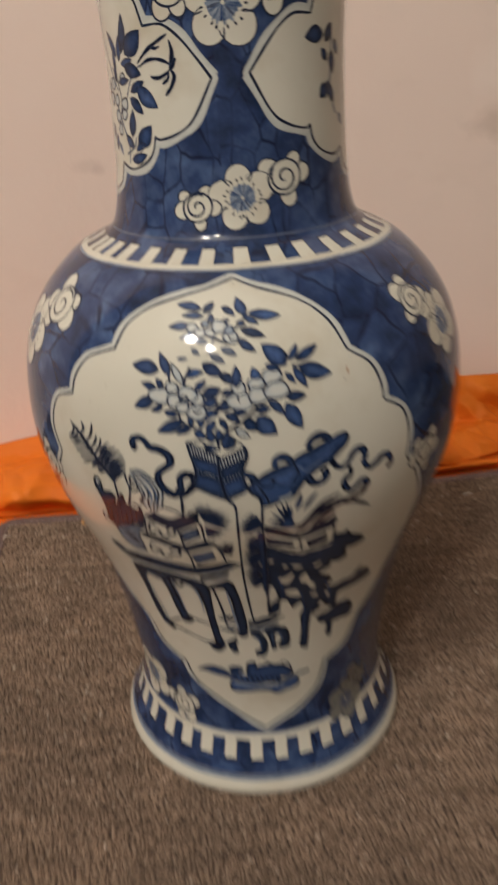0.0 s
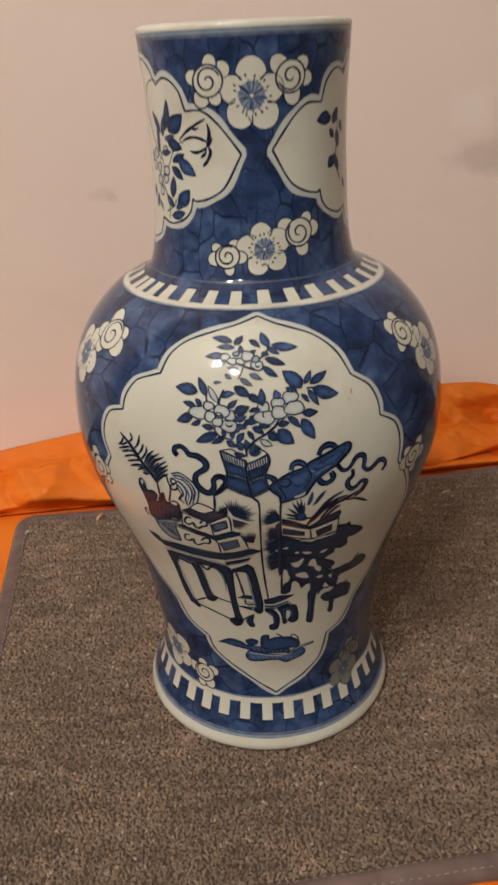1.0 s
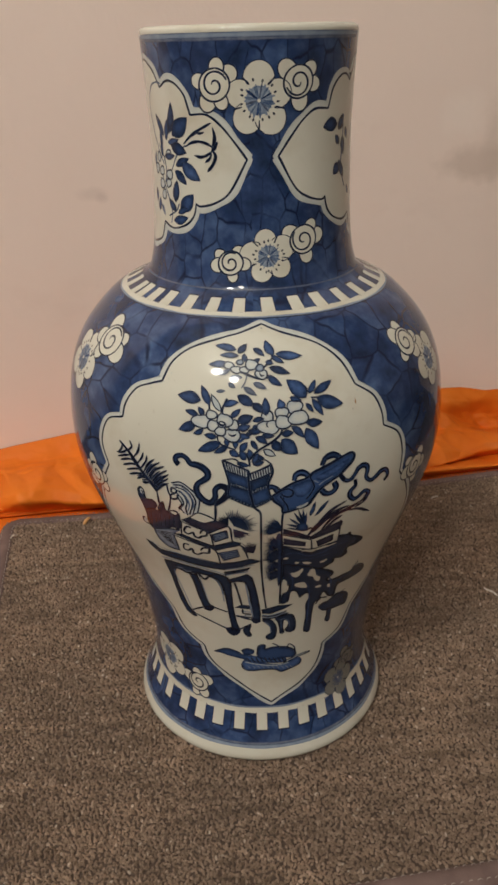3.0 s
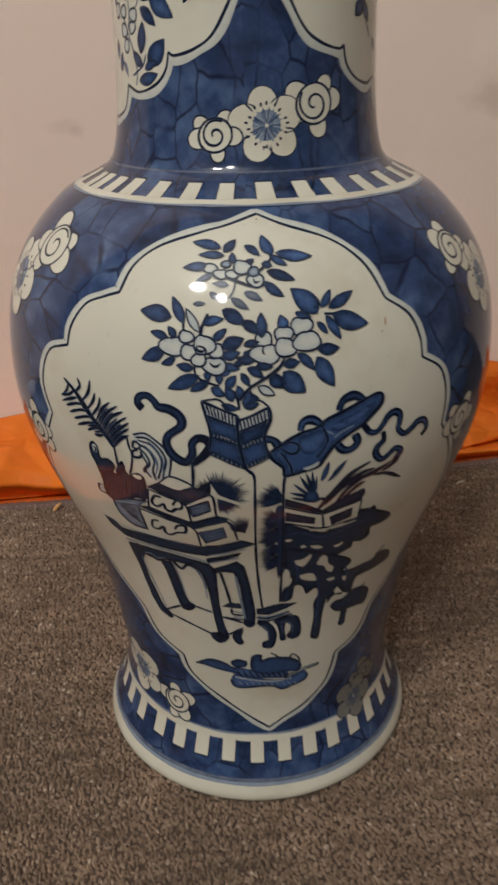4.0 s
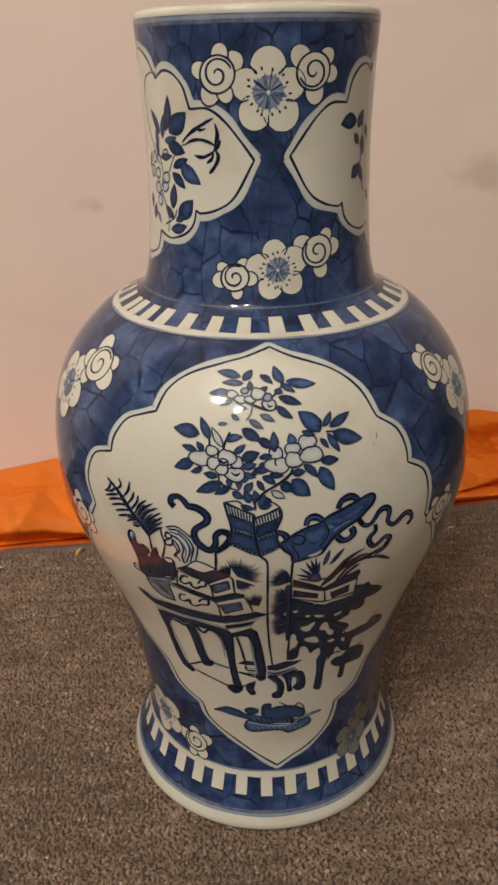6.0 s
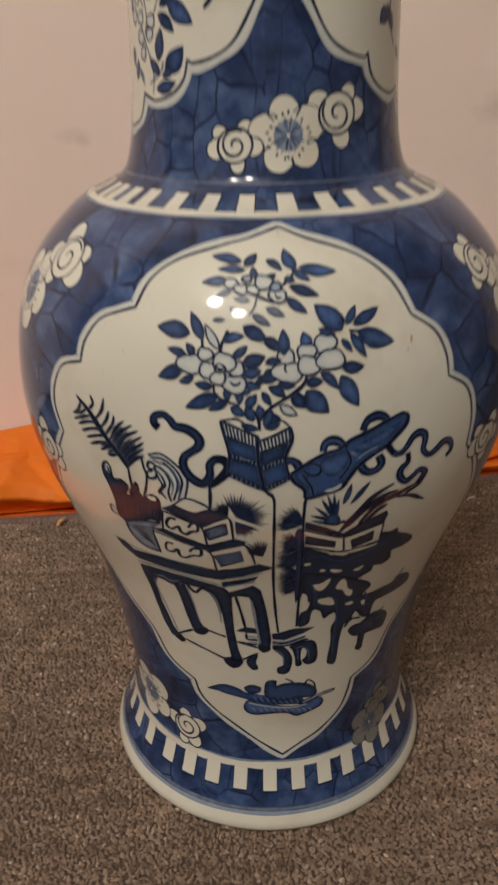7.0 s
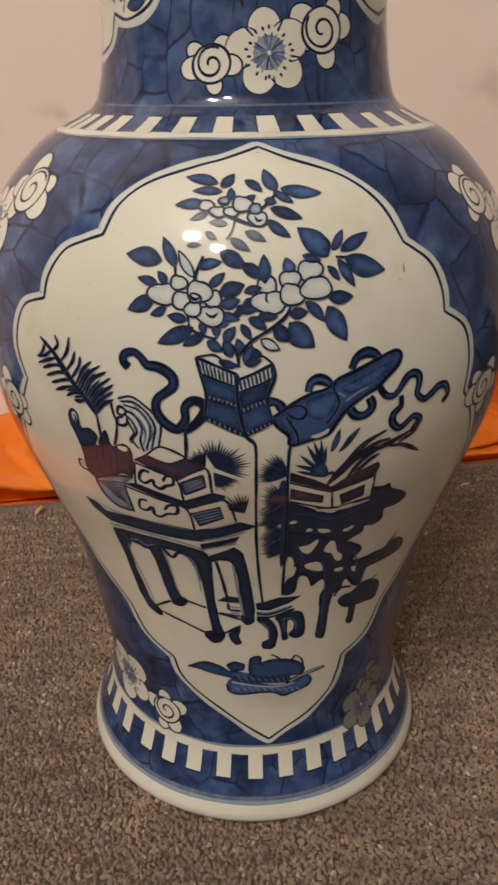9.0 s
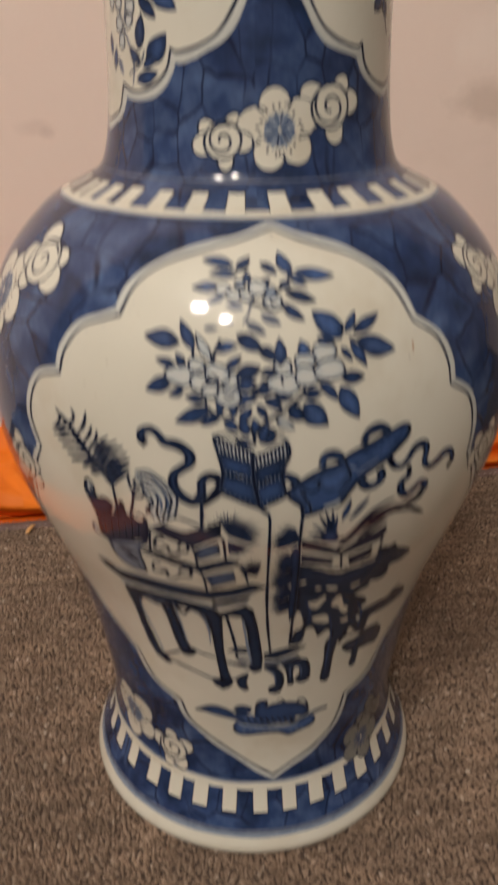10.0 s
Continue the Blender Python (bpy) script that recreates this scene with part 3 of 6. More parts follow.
def paint_flower_basket(art):
    art.facet("d", (-13.7, 238.7), (-3.3, 234.6), (-3.2, 228.8), (-12, 231.9))
    art.facet("d", (-12, 230.8), (-3.2, 227.7), (-1.4, 218.1), (-12.8, 224))
    art.facet("d", (-2.8, 232.6), (6.3, 236.7), (5, 231.1), (-2.3, 226.7))
    art.facet("d", (-2.3, 225.9), (5, 229.9), (6.5, 222.5), (-1.2, 217.6))
    art.facet("q", (-14.7, 244.2), (-13.6, 239.3), (-3.3, 234.9), (-2.7, 238.9), (-4.4, 240.1))
    art.line(0.6, "l", (-14.7, 244.2), (-9.9, 245.1), (-7.5, 243.7))
    art.facet("q", (-3.3, 236.8), (6.9, 242), (7.4, 237.9), (-2.7, 233))
    art.line(0.6, "l", (6.9, 242), (4, 244.6), (1.5, 243.8))
    art.line(0.62, "l", (-14.3, 243.8), (-13.2, 238.9))
    art.line(0.62, "l", (-13.1, 243), (-12.1, 238.5))
    art.line(0.62, "l", (-11.9, 242.2), (-11.1, 238.1))
    art.line(0.62, "l", (-10.8, 241.6), (-10, 237.7))
    art.line(0.62, "l", (-9.6, 241), (-9, 237.3))
    art.line(0.62, "l", (-8.4, 240.5), (-7.9, 236.9))
    art.line(0.62, "l", (-7.3, 240.1), (-6.9, 236.4))
    art.line(0.62, "l", (-6.1, 239.8), (-5.8, 236))
    art.line(0.62, "l", (-4.9, 239.6), (-4.8, 235.6))
    art.line(0.62, "l", (-3.8, 239.4), (-3.7, 235.2))
    art.line(0.62, "l", (-2.5, 237.1), (-1.9, 233.4))
    art.line(0.62, "l", (-1.4, 237.7), (-0.8, 233.9))
    art.line(0.62, "l", (-0.3, 238.3), (0.3, 234.4))
    art.line(0.62, "l", (0.8, 238.9), (1.3, 235))
    art.line(0.62, "l", (1.9, 239.4), (2.4, 235.5))
    art.line(0.62, "l", (3, 240), (3.5, 236))
    art.line(0.62, "l", (4.1, 240.6), (4.6, 236.5))
    art.line(0.62, "l", (5.3, 241.1), (5.6, 237))
    art.line(0.62, "l", (6.4, 241.7), (6.7, 237.4))
    art.line(0.9, "l", (-14.7, 244.2), (-8.6, 241.3), (-3.1, 238.7))
    art.line(0.8, "l", (-13.7, 239), (-8.7, 236.7), (-3.3, 234.6))
    art.line(0.9, "l", (-14.7, 244.2), (-13.6, 238.9), (-12, 231.4), (-12.8, 223.6))
    art.line(1.1, "l", (-3.1, 238.7), (-3.3, 234.6), (-2.9, 227.9), (-1.2, 217.4))
    art.line(1.5, "n", (-11.9, 231.4), (-7.8, 229.4), (-3.1, 228.2))
    art.line(1.5, "n", (-12.8, 223.8), (-7.7, 220.9), (-1.2, 217.5))
    art.line(0.5, "a", (-11, 231.7), (-11, 230.5))
    art.line(0.45, "a", (-11.4, 223.6), (-11.4, 222.5))
    art.line(0.5, "a", (-9.8, 231.2), (-9.8, 230.1))
    art.line(0.45, "a", (-10, 222.8), (-9.9, 221.7))
    art.line(0.5, "a", (-8.6, 230.8), (-8.6, 229.7))
    art.line(0.45, "a", (-8.5, 222), (-8.5, 220.9))
    art.line(0.5, "a", (-7.4, 230.3), (-7.4, 229.3))
    art.line(0.45, "a", (-7, 221.2), (-7, 220.1))
    art.line(0.5, "a", (-6.2, 229.8), (-6.2, 228.8))
    art.line(0.45, "a", (-5.6, 220.4), (-5.5, 219.3))
    art.line(0.5, "a", (-5, 229.3), (-5, 228.4))
    art.line(0.45, "a", (-4.1, 219.6), (-4.1, 218.5))
    art.line(0.5, "a", (-3.8, 228.8), (-3.8, 227.9))
    art.line(0.45, "a", (-2.6, 218.7), (-2.6, 217.6))
    art.line(0.9, "l", (-3.3, 236.8), (1.5, 239), (6.9, 242))
    art.line(0.8, "l", (-2.8, 232.8), (2.1, 234.8), (7.4, 237.7))
    art.line(0.9, "l", (6.9, 242), (7.4, 237.7), (5.3, 230.5), (6.7, 222.2))
    art.line(1.5, "n", (-2.5, 226), (1.4, 228), (5, 230.5))
    art.line(1.5, "n", (-1.5, 217.1), (2.7, 219.9), (6.7, 222.2))
    art.line(0.5, "a", (-1.5, 227.4), (-1.4, 226.1))
    art.line(0.45, "a", (-0.3, 218.9), (-0.1, 217.8))
    art.line(0.5, "a", (-0.3, 227.9), (-0.2, 226.7))
    art.line(0.45, "a", (0.9, 219.6), (1.1, 218.4))
    art.line(0.5, "a", (0.9, 228.5), (0.9, 227.3))
    art.line(0.45, "a", (2.1, 220.2), (2.3, 219.1))
    art.line(0.5, "a", (2, 229.1), (2.1, 227.8))
    art.line(0.45, "a", (3.3, 220.8), (3.5, 219.7))
    art.line(0.5, "a", (3.2, 229.6), (3.2, 228.4))
    art.line(0.45, "a", (4.5, 221.5), (4.7, 220.4))
    art.line(0.5, "a", (4.3, 230.1), (4.4, 228.9))
    art.line(0.45, "a", (5.7, 222.1), (5.9, 221))


def paint_ribbon(art):
    art.line(2.7, "l", (-35, 239.3), (-36.6, 241.1), (-36.2, 243.6), (-33.3, 244.6), (-31, 243), (-29.3, 240.7), (-26.3, 240.4), (-23.6, 239.1), (-21.6, 236.8), (-21.8, 234), (-24.2, 231.7), (-26.5, 229.5), (-27.2, 226.1), (-25.9, 222.4), (-23.2, 219.7), (-20.6, 219.2), (-18.5, 222.9), (-18.5, 226.9), (-16.6, 229.4), (-13.9, 229.2), (-12.4, 226.7), (-14.1, 223.2), (-17.1, 219.8), (-19.1, 218.2))
    art.line(1.5, "d", (-36.6, 241.1), (-36.2, 243.6), (-33.3, 244.6), (-31, 243), (-29.3, 240.7), (-26.3, 240.4), (-23.6, 239.1), (-21.6, 236.8), (-21.8, 234), (-24.2, 231.7), (-26.5, 229.5), (-27.2, 226.1), (-25.9, 222.4), (-23.2, 219.7), (-20.6, 219.2), (-18.5, 222.9), (-18.5, 226.9), (-16.6, 229.4))
    art.line(1.0, "l", (-18.9, 218.7), (-18.9, 213.9), (-19.4, 207.7))


def paint_ribbon_tail(art):
    art.line(2.2, "l", (38.9, 230.9), (41.2, 227.5), (44, 226.9), (46.3, 229.4), (48.1, 232.3), (50.6, 233.5), (53, 232.1), (53.2, 229), (52.8, 225.8), (55.7, 223), (59, 224.5), (61.5, 226.4), (64.7, 226), (66.3, 222.3), (64.1, 219.5))
    art.line(1.0, "m", (41.2, 227.5), (44, 226.9), (46.3, 229.4), (48.1, 232.3), (50.6, 233.5), (53, 232.1), (53.2, 229), (52.8, 225.8), (55.7, 223), (59, 224.5), (61.5, 226.4), (64.7, 226), (66.3, 222.3))
    art.line(2.2, "l", (46.7, 226.3), (47, 222.4), (44.7, 220.1), (44.6, 216.8), (47.2, 213.9), (50, 215.4), (52.4, 217.4), (55.2, 215.7), (53.7, 212.7), (52.4, 211))
    art.line(1.0, "m", (47, 222.4), (44.7, 220.1), (44.6, 216.8), (47.2, 213.9), (50, 215.4), (52.4, 217.4), (55.2, 215.7), (53.7, 212.7))


def paint_lute_case(art):
    art.line(2.6, "l", (4.9, 228.5), (6.5, 229.5), (8.6, 228.3), (9.7, 226.1))
    art.line(1.3, "m", (4.9, 228.5), (6.5, 229.5), (8.6, 228.3), (9.7, 226.1))
    art.line(2.6, "l", (16.9, 232), (17.7, 235.1), (20.2, 236.1), (22.8, 234.6), (23.9, 232.4))
    art.line(1.3, "m", (16.9, 232), (17.7, 235.1), (20.2, 236.1), (22.8, 234.6), (23.9, 232.4))
    art.line(2.6, "l", (29.7, 238.3), (31.4, 242), (34.9, 243.3), (37.8, 241.8), (38.8, 240))
    art.line(1.3, "m", (29.7, 238.3), (31.4, 242), (34.9, 243.3), (37.8, 241.8), (38.8, 240))
    art.line(2.6, "l", (29.2, 225.2), (31.7, 221.9), (35, 221.8), (36.9, 224.4), (35.7, 227.8))
    art.line(1.3, "m", (29.2, 225.2), (31.7, 221.9), (35, 221.8), (36.9, 224.4), (35.7, 227.8))
    art.fill("d", (7, 223.8), (11.3, 227.3), (14.9, 229.8), (18.5, 231.5), (22.3, 232.5), (25.8, 235.4), (31.1, 237.5), (38.2, 240.6), (43.8, 242.5), (45.9, 240.9), (45, 237.7), (41.7, 234.4), (38.5, 231.2), (34.5, 228.9), (29.2, 225), (25.9, 220.5), (23.5, 216.4), (18.3, 214.6), (12.2, 213.1), (11.5, 216.8), (7.9, 220.8))
    art.line(1.2, "l", (7, 223.8), (11.3, 227.3), (14.9, 229.8), (18.5, 231.5), (22.3, 232.5), (25.8, 235.4), (31.1, 237.5), (38.2, 240.6), (43.8, 242.5), (45.9, 240.9), (45, 237.7), (41.7, 234.4), (38.5, 231.2), (34.5, 228.9), (29.2, 225), (25.9, 220.5), (23.5, 216.4), (18.3, 214.6), (12.2, 213.1), (11.5, 216.8), (7.9, 220.8), (7, 223.8))
    art.fill("m", (27.3, 232.7), (33.5, 235.7), (39.9, 238.4), (43.2, 239.5), (41.6, 236.4), (36.7, 233), (31.3, 230.4), (28.2, 230.5))
    art.fill("m", (16.3, 228.4), (20.7, 230.6), (24.4, 231.4), (25.6, 228.2), (23.9, 224), (20.2, 221.7), (17.2, 223.9))
    art.fill("m", (8.5, 223.3), (11.3, 225.3), (12.5, 222.1), (12.6, 216.9), (10.7, 219))
    art.fill("q", (18, 215.9), (21.2, 217.1), (23.5, 218.3), (23.1, 216.5), (19.8, 215))
    art.line(0.9, "l", (11.3, 227.1), (14.5, 227.5), (16.5, 225.7), (15.9, 223.3), (13.7, 222.8), (11.2, 224.6))
    art.line(0.8, "l", (25, 231.1), (26.2, 227.1), (24.3, 222.6), (22.5, 220.3))
    art.line(0.8, "l", (25.8, 235.2), (24.2, 233.1), (25, 231.1))
    art.line(0.8, "l", (10.6, 223.6), (13.7, 217.8), (14.5, 213.8))
    art.line(0.6, "a", (25.9, 230.8), (28.2, 229.1))
    art.line(0.6, "a", (28.3, 227.6), (31.3, 229.8), (35.2, 231.5))


def paint_peacock_feather(art):
    art.hair(2.0, "l", (-68.6, 244.4), (-62.6, 239.8), (-57.9, 233.9), (-53.5, 228.5), (-50.2, 224.6), (-47.7, 220.9))
    art.line(1.6, "l", (-57.9, 233.9), (-53.5, 228.5), (-50.2, 224.6), (-47.6, 220.5))
    art.line(0.9, "l", (-47.7, 220.9), (-47.5, 214.7), (-47.4, 210.1))
    art.fill("l", (-53.5, 229.2), (-50.4, 225.9), (-47.4, 222.1), (-47.6, 220.4), (-50.1, 223), (-52.6, 226.3))
    art.hair(1.15, "l", (-63.1, 240.3), (-60.6, 243.1), (-61.8, 246.2))
    art.hair(1.15, "l", (-60.2, 236.9), (-56.9, 241.4), (-55.8, 246.6))
    art.hair(1.15, "l", (-57.8, 234.3), (-54.9, 238.3), (-53.7, 242))
    art.hair(1.15, "l", (-55.8, 232.1), (-52.5, 237.1), (-51.7, 240.7))
    art.hair(1.15, "l", (-54.3, 230), (-51.1, 236), (-47.6, 239.6))
    art.hair(0.75, "l", (-53.5, 229.1), (-51, 233.9), (-48.6, 237))
    art.hair(1.15, "l", (-52.8, 228.2), (-49.3, 234.7), (-44.6, 238.6))
    art.hair(0.75, "l", (-52, 227.5), (-49.3, 232.4), (-46.5, 235.6))
    art.hair(1.15, "l", (-51.3, 226.7), (-47.6, 233.3), (-42.5, 236.8))
    art.hair(0.75, "l", (-50.7, 226.1), (-47.8, 230.5), (-44.9, 233.6))
    art.hair(1.15, "l", (-50.1, 225.4), (-46, 230.8), (-41.2, 234.8))
    art.hair(0.75, "l", (-49.6, 224.7), (-46.7, 228.4), (-43.8, 231.3))
    art.hair(1.15, "l", (-49.2, 223.9), (-45.4, 228.4), (-40.4, 232.7))
    art.hair(0.75, "l", (-48.8, 223.2), (-46.1, 226.3), (-43.5, 229))
    art.hair(1.15, "l", (-48.4, 222.4), (-45.2, 226.4), (-40.7, 230.2))
    art.hair(0.75, "l", (-48.1, 221.7), (-45.5, 224.7), (-43.1, 227))
    art.hair(1.15, "l", (-47.7, 220.9), (-44.2, 225.2), (-40.7, 227.4))
    art.hair(1.15, "l", (-66.3, 242.7), (-67.5, 239.6), (-69.5, 237.8))
    art.hair(1.15, "l", (-63.6, 240.6), (-66.3, 238.3), (-70.8, 237))
    art.hair(1.15, "l", (-61.7, 238.2), (-65.4, 236.8), (-70.3, 234.6))
    art.hair(1.15, "l", (-59.6, 235.8), (-63.3, 235.4), (-68.4, 233.2))
    art.hair(1.15, "l", (-57.7, 233.5), (-61.4, 233.2), (-66.9, 230.8))
    art.hair(1.15, "l", (-56.1, 231.6), (-59.6, 230.8), (-64.8, 228.7))
    art.hair(1.15, "l", (-54.4, 229.4), (-58.3, 228.5), (-63.4, 226.3))
    art.hair(0.75, "l", (-53.5, 228.4), (-56, 228), (-58.5, 227.1))
    art.hair(1.15, "l", (-52.7, 227.3), (-55.4, 227.1), (-58.7, 225.2))
    art.hair(0.75, "l", (-51.9, 226.4), (-53.8, 225.9), (-55.6, 225.4))
    art.hair(1.15, "l", (-51, 225.4), (-53.8, 224.3), (-55.8, 224.4))


def paint_brush_pot(art):
    art.fill("n", (-59.4, 218.6), (-57.3, 220.9), (-55.2, 218.9), (-54.8, 214), (-51.4, 214.4), (-48.9, 211.3), (-52.3, 206.1), (-56.9, 204.7), (-58.2, 209.8), (-59.6, 214.4))
    art.fill("q", (-57.6, 219.3), (-56.3, 219.4), (-55.8, 217), (-56.9, 215.7), (-57.9, 217.1))
    art.line(0.7, "l", (-57.2, 218.4), (-56.3, 217.5), (-57, 216.1))
    art.fill("n", (-49.3, 208.5), (-47.5, 212.6), (-45.4, 214.9), (-44.6, 211.3), (-46.6, 207.6))
    art.fill("k", (-57, 205.6), (-51.9, 208.2), (-49, 207.9), (-45.7, 212), (-43.6, 208.8), (-39.8, 210.7), (-37.2, 207.6), (-38.8, 196.9), (-43.5, 196.5), (-51.1, 190.9), (-56.1, 191.8), (-58.1, 196.2), (-57.3, 201.2))
    art.line(0.8, "l", (-58.7, 198.4), (-60.5, 198.4), (-60.7, 194.7), (-57.8, 193.9), (-55.2, 191.1))
    art.fill("q", (-60, 198), (-58.5, 198.3), (-59.1, 195.3), (-60.3, 195.7))
    art.bloom(-40.2, 208.5, 2.31, 1.51, "w")
    art.hair(0.7, "l", (-53.8, 204.8), (-54.9, 198.5), (-55.5, 193.5))
    art.hair(0.7, "l", (-51.3, 203.9), (-51.9, 199.4), (-52.6, 194.4))
    art.hair(0.7, "l", (-48.2, 206.3), (-49, 200.3), (-49.8, 195.3))
    art.hair(0.7, "l", (-45.9, 205.4), (-46.3, 201), (-47.1, 196.1))
    art.hair(0.7, "l", (-43, 207.6), (-43.6, 201.7), (-44.6, 196.8))
    art.hair(0.7, "l", (-40.9, 206.6), (-41.1, 202.4), (-42.2, 197.5))
    art.fill("p", (-55.6, 191.2), (-46.9, 194.7), (-39, 195.9), (-43, 190.9), (-42.9, 177.9), (-49.9, 178.1), (-54.6, 183.5))
    art.line(0.8, "l", (-55.2, 191.7), (-54.6, 183.5), (-49.9, 178.1), (-43, 177.5))
    art.line(0.7, "l", (-55.1, 191.4), (-46.9, 194.7), (-39.1, 196.1))
    art.hair(0.65, "k", (-55, 189.9), (-49, 191.1), (-42.5, 192.3))
    art.hair(0.65, "k", (-54.3, 189.2), (-48.7, 190.1), (-42.7, 190.7))
    art.hair(0.65, "k", (-53.7, 188.5), (-48.4, 189), (-42.9, 189.1))
    art.hair(0.65, "k", (-53, 187.8), (-48.1, 188), (-43.1, 187.5))
    art.hair(0.65, "k", (-52.4, 187.1), (-47.8, 186.9), (-43.3, 185.9))
    art.hair(0.65, "k", (-51.8, 186.3), (-47.5, 185.8), (-43.6, 184.2))
    art.hair(0.65, "k", (-51.1, 185.6), (-47.2, 184.7), (-43.9, 182.5))
    art.hair(0.65, "k", (-50.5, 184.9), (-46.9, 183.6), (-44.1, 180.8))
    art.hair(0.65, "k", (-49.9, 184.1), (-46.6, 182.5), (-44.4, 179))


def paint_horsetail_whisk(art):
    art.fill("q", (-39.2, 228.1), (-34.8, 229), (-30.3, 226.2), (-26.7, 222.1), (-26.3, 217.9), (-27.7, 211.5), (-32.3, 209.1), (-35, 210.1), (-36.6, 212.9), (-35, 217.1), (-37.2, 221.5))
    art.line(0.75, "l", (-39.4, 227.9), (-34.8, 229.2), (-30.3, 226.2), (-26.7, 222.1), (-26.3, 217.9), (-27.7, 211.3))
    art.line(0.75, "l", (-38.5, 227), (-34, 227.1), (-29.9, 223.5), (-28.1, 219.1), (-28.7, 215.2), (-30.1, 210.2))
    art.line(0.75, "l", (-37.7, 225.9), (-33.1, 224.7), (-30.1, 220.6), (-29.9, 216), (-31.9, 209.4))
    art.line(0.75, "l", (-37.5, 224.3), (-34.1, 222.2), (-32.4, 217.6), (-33.4, 213), (-32.8, 208.6))
    art.line(0.75, "l", (-37.3, 222.3), (-35.2, 220), (-34.2, 216.1), (-36.1, 213), (-34.5, 209.6))
    art.line(0.75, "l", (-37.2, 221.3), (-36.2, 218.4), (-35.2, 215.7), (-36.9, 212.8), (-36.5, 211.4))
    art.hair(0.9, "b", (-34.4, 226.6), (-30.7, 222.5), (-29.2, 218), (-30, 213))
    art.hair(0.9, "b", (-35.8, 224.7), (-32.5, 220.6), (-31.4, 215.8), (-32.9, 210.5))
    art.line(0.9, "l", (-37.4, 224.5), (-39.3, 225.1), (-39.9, 222.5), (-37.7, 222.2), (-36.9, 224.2))
    art.line(0.9, "l", (-38.2, 221.4), (-40.1, 220.8), (-40.1, 218.2), (-37.5, 218.6), (-36.7, 221.1))
    art.line(0.8, "l", (-41.9, 226.7), (-41.5, 222.5), (-40.7, 218.8), (-41.8, 212.9), (-43.1, 209.3))


def paint_book_case(art):
    art.facet("k", (-36.8, 204.4), (-31.2, 207.7), (-25.4, 204.8), (-19.7, 208), (-13.5, 204.8), (-14.4, 203), (-23.4, 197.5), (-30.1, 200.7))
    art.facet("w", (-32.4, 207.2), (-27.1, 211.4), (-19.7, 207.7), (-25.3, 204.7))
    art.line(0.7, "l", (-36.9, 204.2), (-32.4, 207.2), (-27.1, 211.4), (-19.7, 207.7), (-25.3, 204.7), (-32.4, 207.2))
    art.facet("w", (-37.1, 203), (-23.7, 197.6), (-22.5, 187.7), (-38.6, 193.3))
    art.facet("w", (-23.4, 197.5), (-13.7, 203.3), (-12.4, 192.8), (-22.1, 187.7))
    art.facet("d", (-22.4, 196.4), (-14.7, 200.7), (-14.2, 195.1), (-21.4, 190.6))
    art.facet("n", (-43.4, 192), (-38.4, 193.3), (-22.5, 187.4), (-12.1, 192.6), (-7.9, 191.3), (-8.9, 188.5), (-22.2, 183.2), (-31.6, 187.3))
    art.facet("w", (-43.6, 190.4), (-22.4, 183.2), (-20.7, 171.6), (-43.2, 176.9))
    art.facet("w", (-21.8, 183.3), (-8.7, 188.8), (-5.2, 177.8), (-20.5, 171.6))
    art.facet("d", (-20.9, 181.2), (-10.1, 185.8), (-9.1, 179.1), (-18.5, 173.9))
    art.line(0.8, "l", (-37, 203.3), (-38.6, 193.3))
    art.line(0.8, "l", (-37, 203.3), (-30.2, 200.6), (-23.6, 197.4), (-22.3, 187.4))
    art.line(0.8, "l", (-23.4, 197.5), (-13.7, 203.7), (-12.4, 192.6))
    art.line(0.8, "l", (-43.5, 190.7), (-43.2, 176.9))
    art.line(0.8, "l", (-43.5, 190.7), (-32.5, 187.1), (-22.2, 183.2), (-20.5, 171.3))
    art.line(0.8, "l", (-22, 183.2), (-8.6, 189), (-5, 177.6))
    art.line(0.6, "l", (-22.4, 196.4), (-14.7, 200.7))
    art.line(0.6, "l", (-14.7, 200.7), (-14.2, 195.1))
    art.line(0.6, "l", (-14.2, 195.1), (-21.4, 190.6))
    art.line(0.6, "l", (-21.4, 190.6), (-22.4, 196.4))
    art.line(1.1, "l", (-32.4, 199.7), (-34.9, 200), (-36.7, 196.2), (-35, 194.1), (-31.9, 196.2), (-31.7, 193.6), (-29.6, 192.3), (-27.6, 194.1), (-25.1, 195.1), (-24.8, 198.4), (-26.9, 198.8), (-28.3, 196.2))
    art.line(1.1, "l", (-36.1, 184.9), (-38.9, 184.7), (-40, 180.4), (-37.6, 179.4), (-34.9, 181.7), (-34.8, 178), (-32.5, 177.1), (-29.4, 179.3), (-26, 180), (-25.3, 184), (-28.3, 184), (-30.3, 181.2))
    art.hair(0.5, "a", (-21.8, 195.3), (-18.2, 197.4), (-14.8, 199.1))
    art.hair(0.5, "a", (-20.3, 180.2), (-14.6, 182.8), (-9.8, 184.5))
    art.hair(0.5, "a", (-21.7, 194.2), (-18, 196.3), (-14.7, 198.2))
    art.hair(0.5, "a", (-19.8, 178.7), (-14.3, 181.3), (-9.6, 183.2))
    art.hair(0.5, "a", (-21.6, 193.1), (-17.9, 195.3), (-14.5, 197.3))
    art.hair(0.5, "a", (-19.4, 177.3), (-14.1, 179.8), (-9.5, 181.8))
    art.hair(0.5, "a", (-21.5, 192), (-17.8, 194.2), (-14.3, 196.3))
    art.hair(0.5, "a", (-18.9, 175.8), (-13.9, 178.3), (-9.3, 180.5))


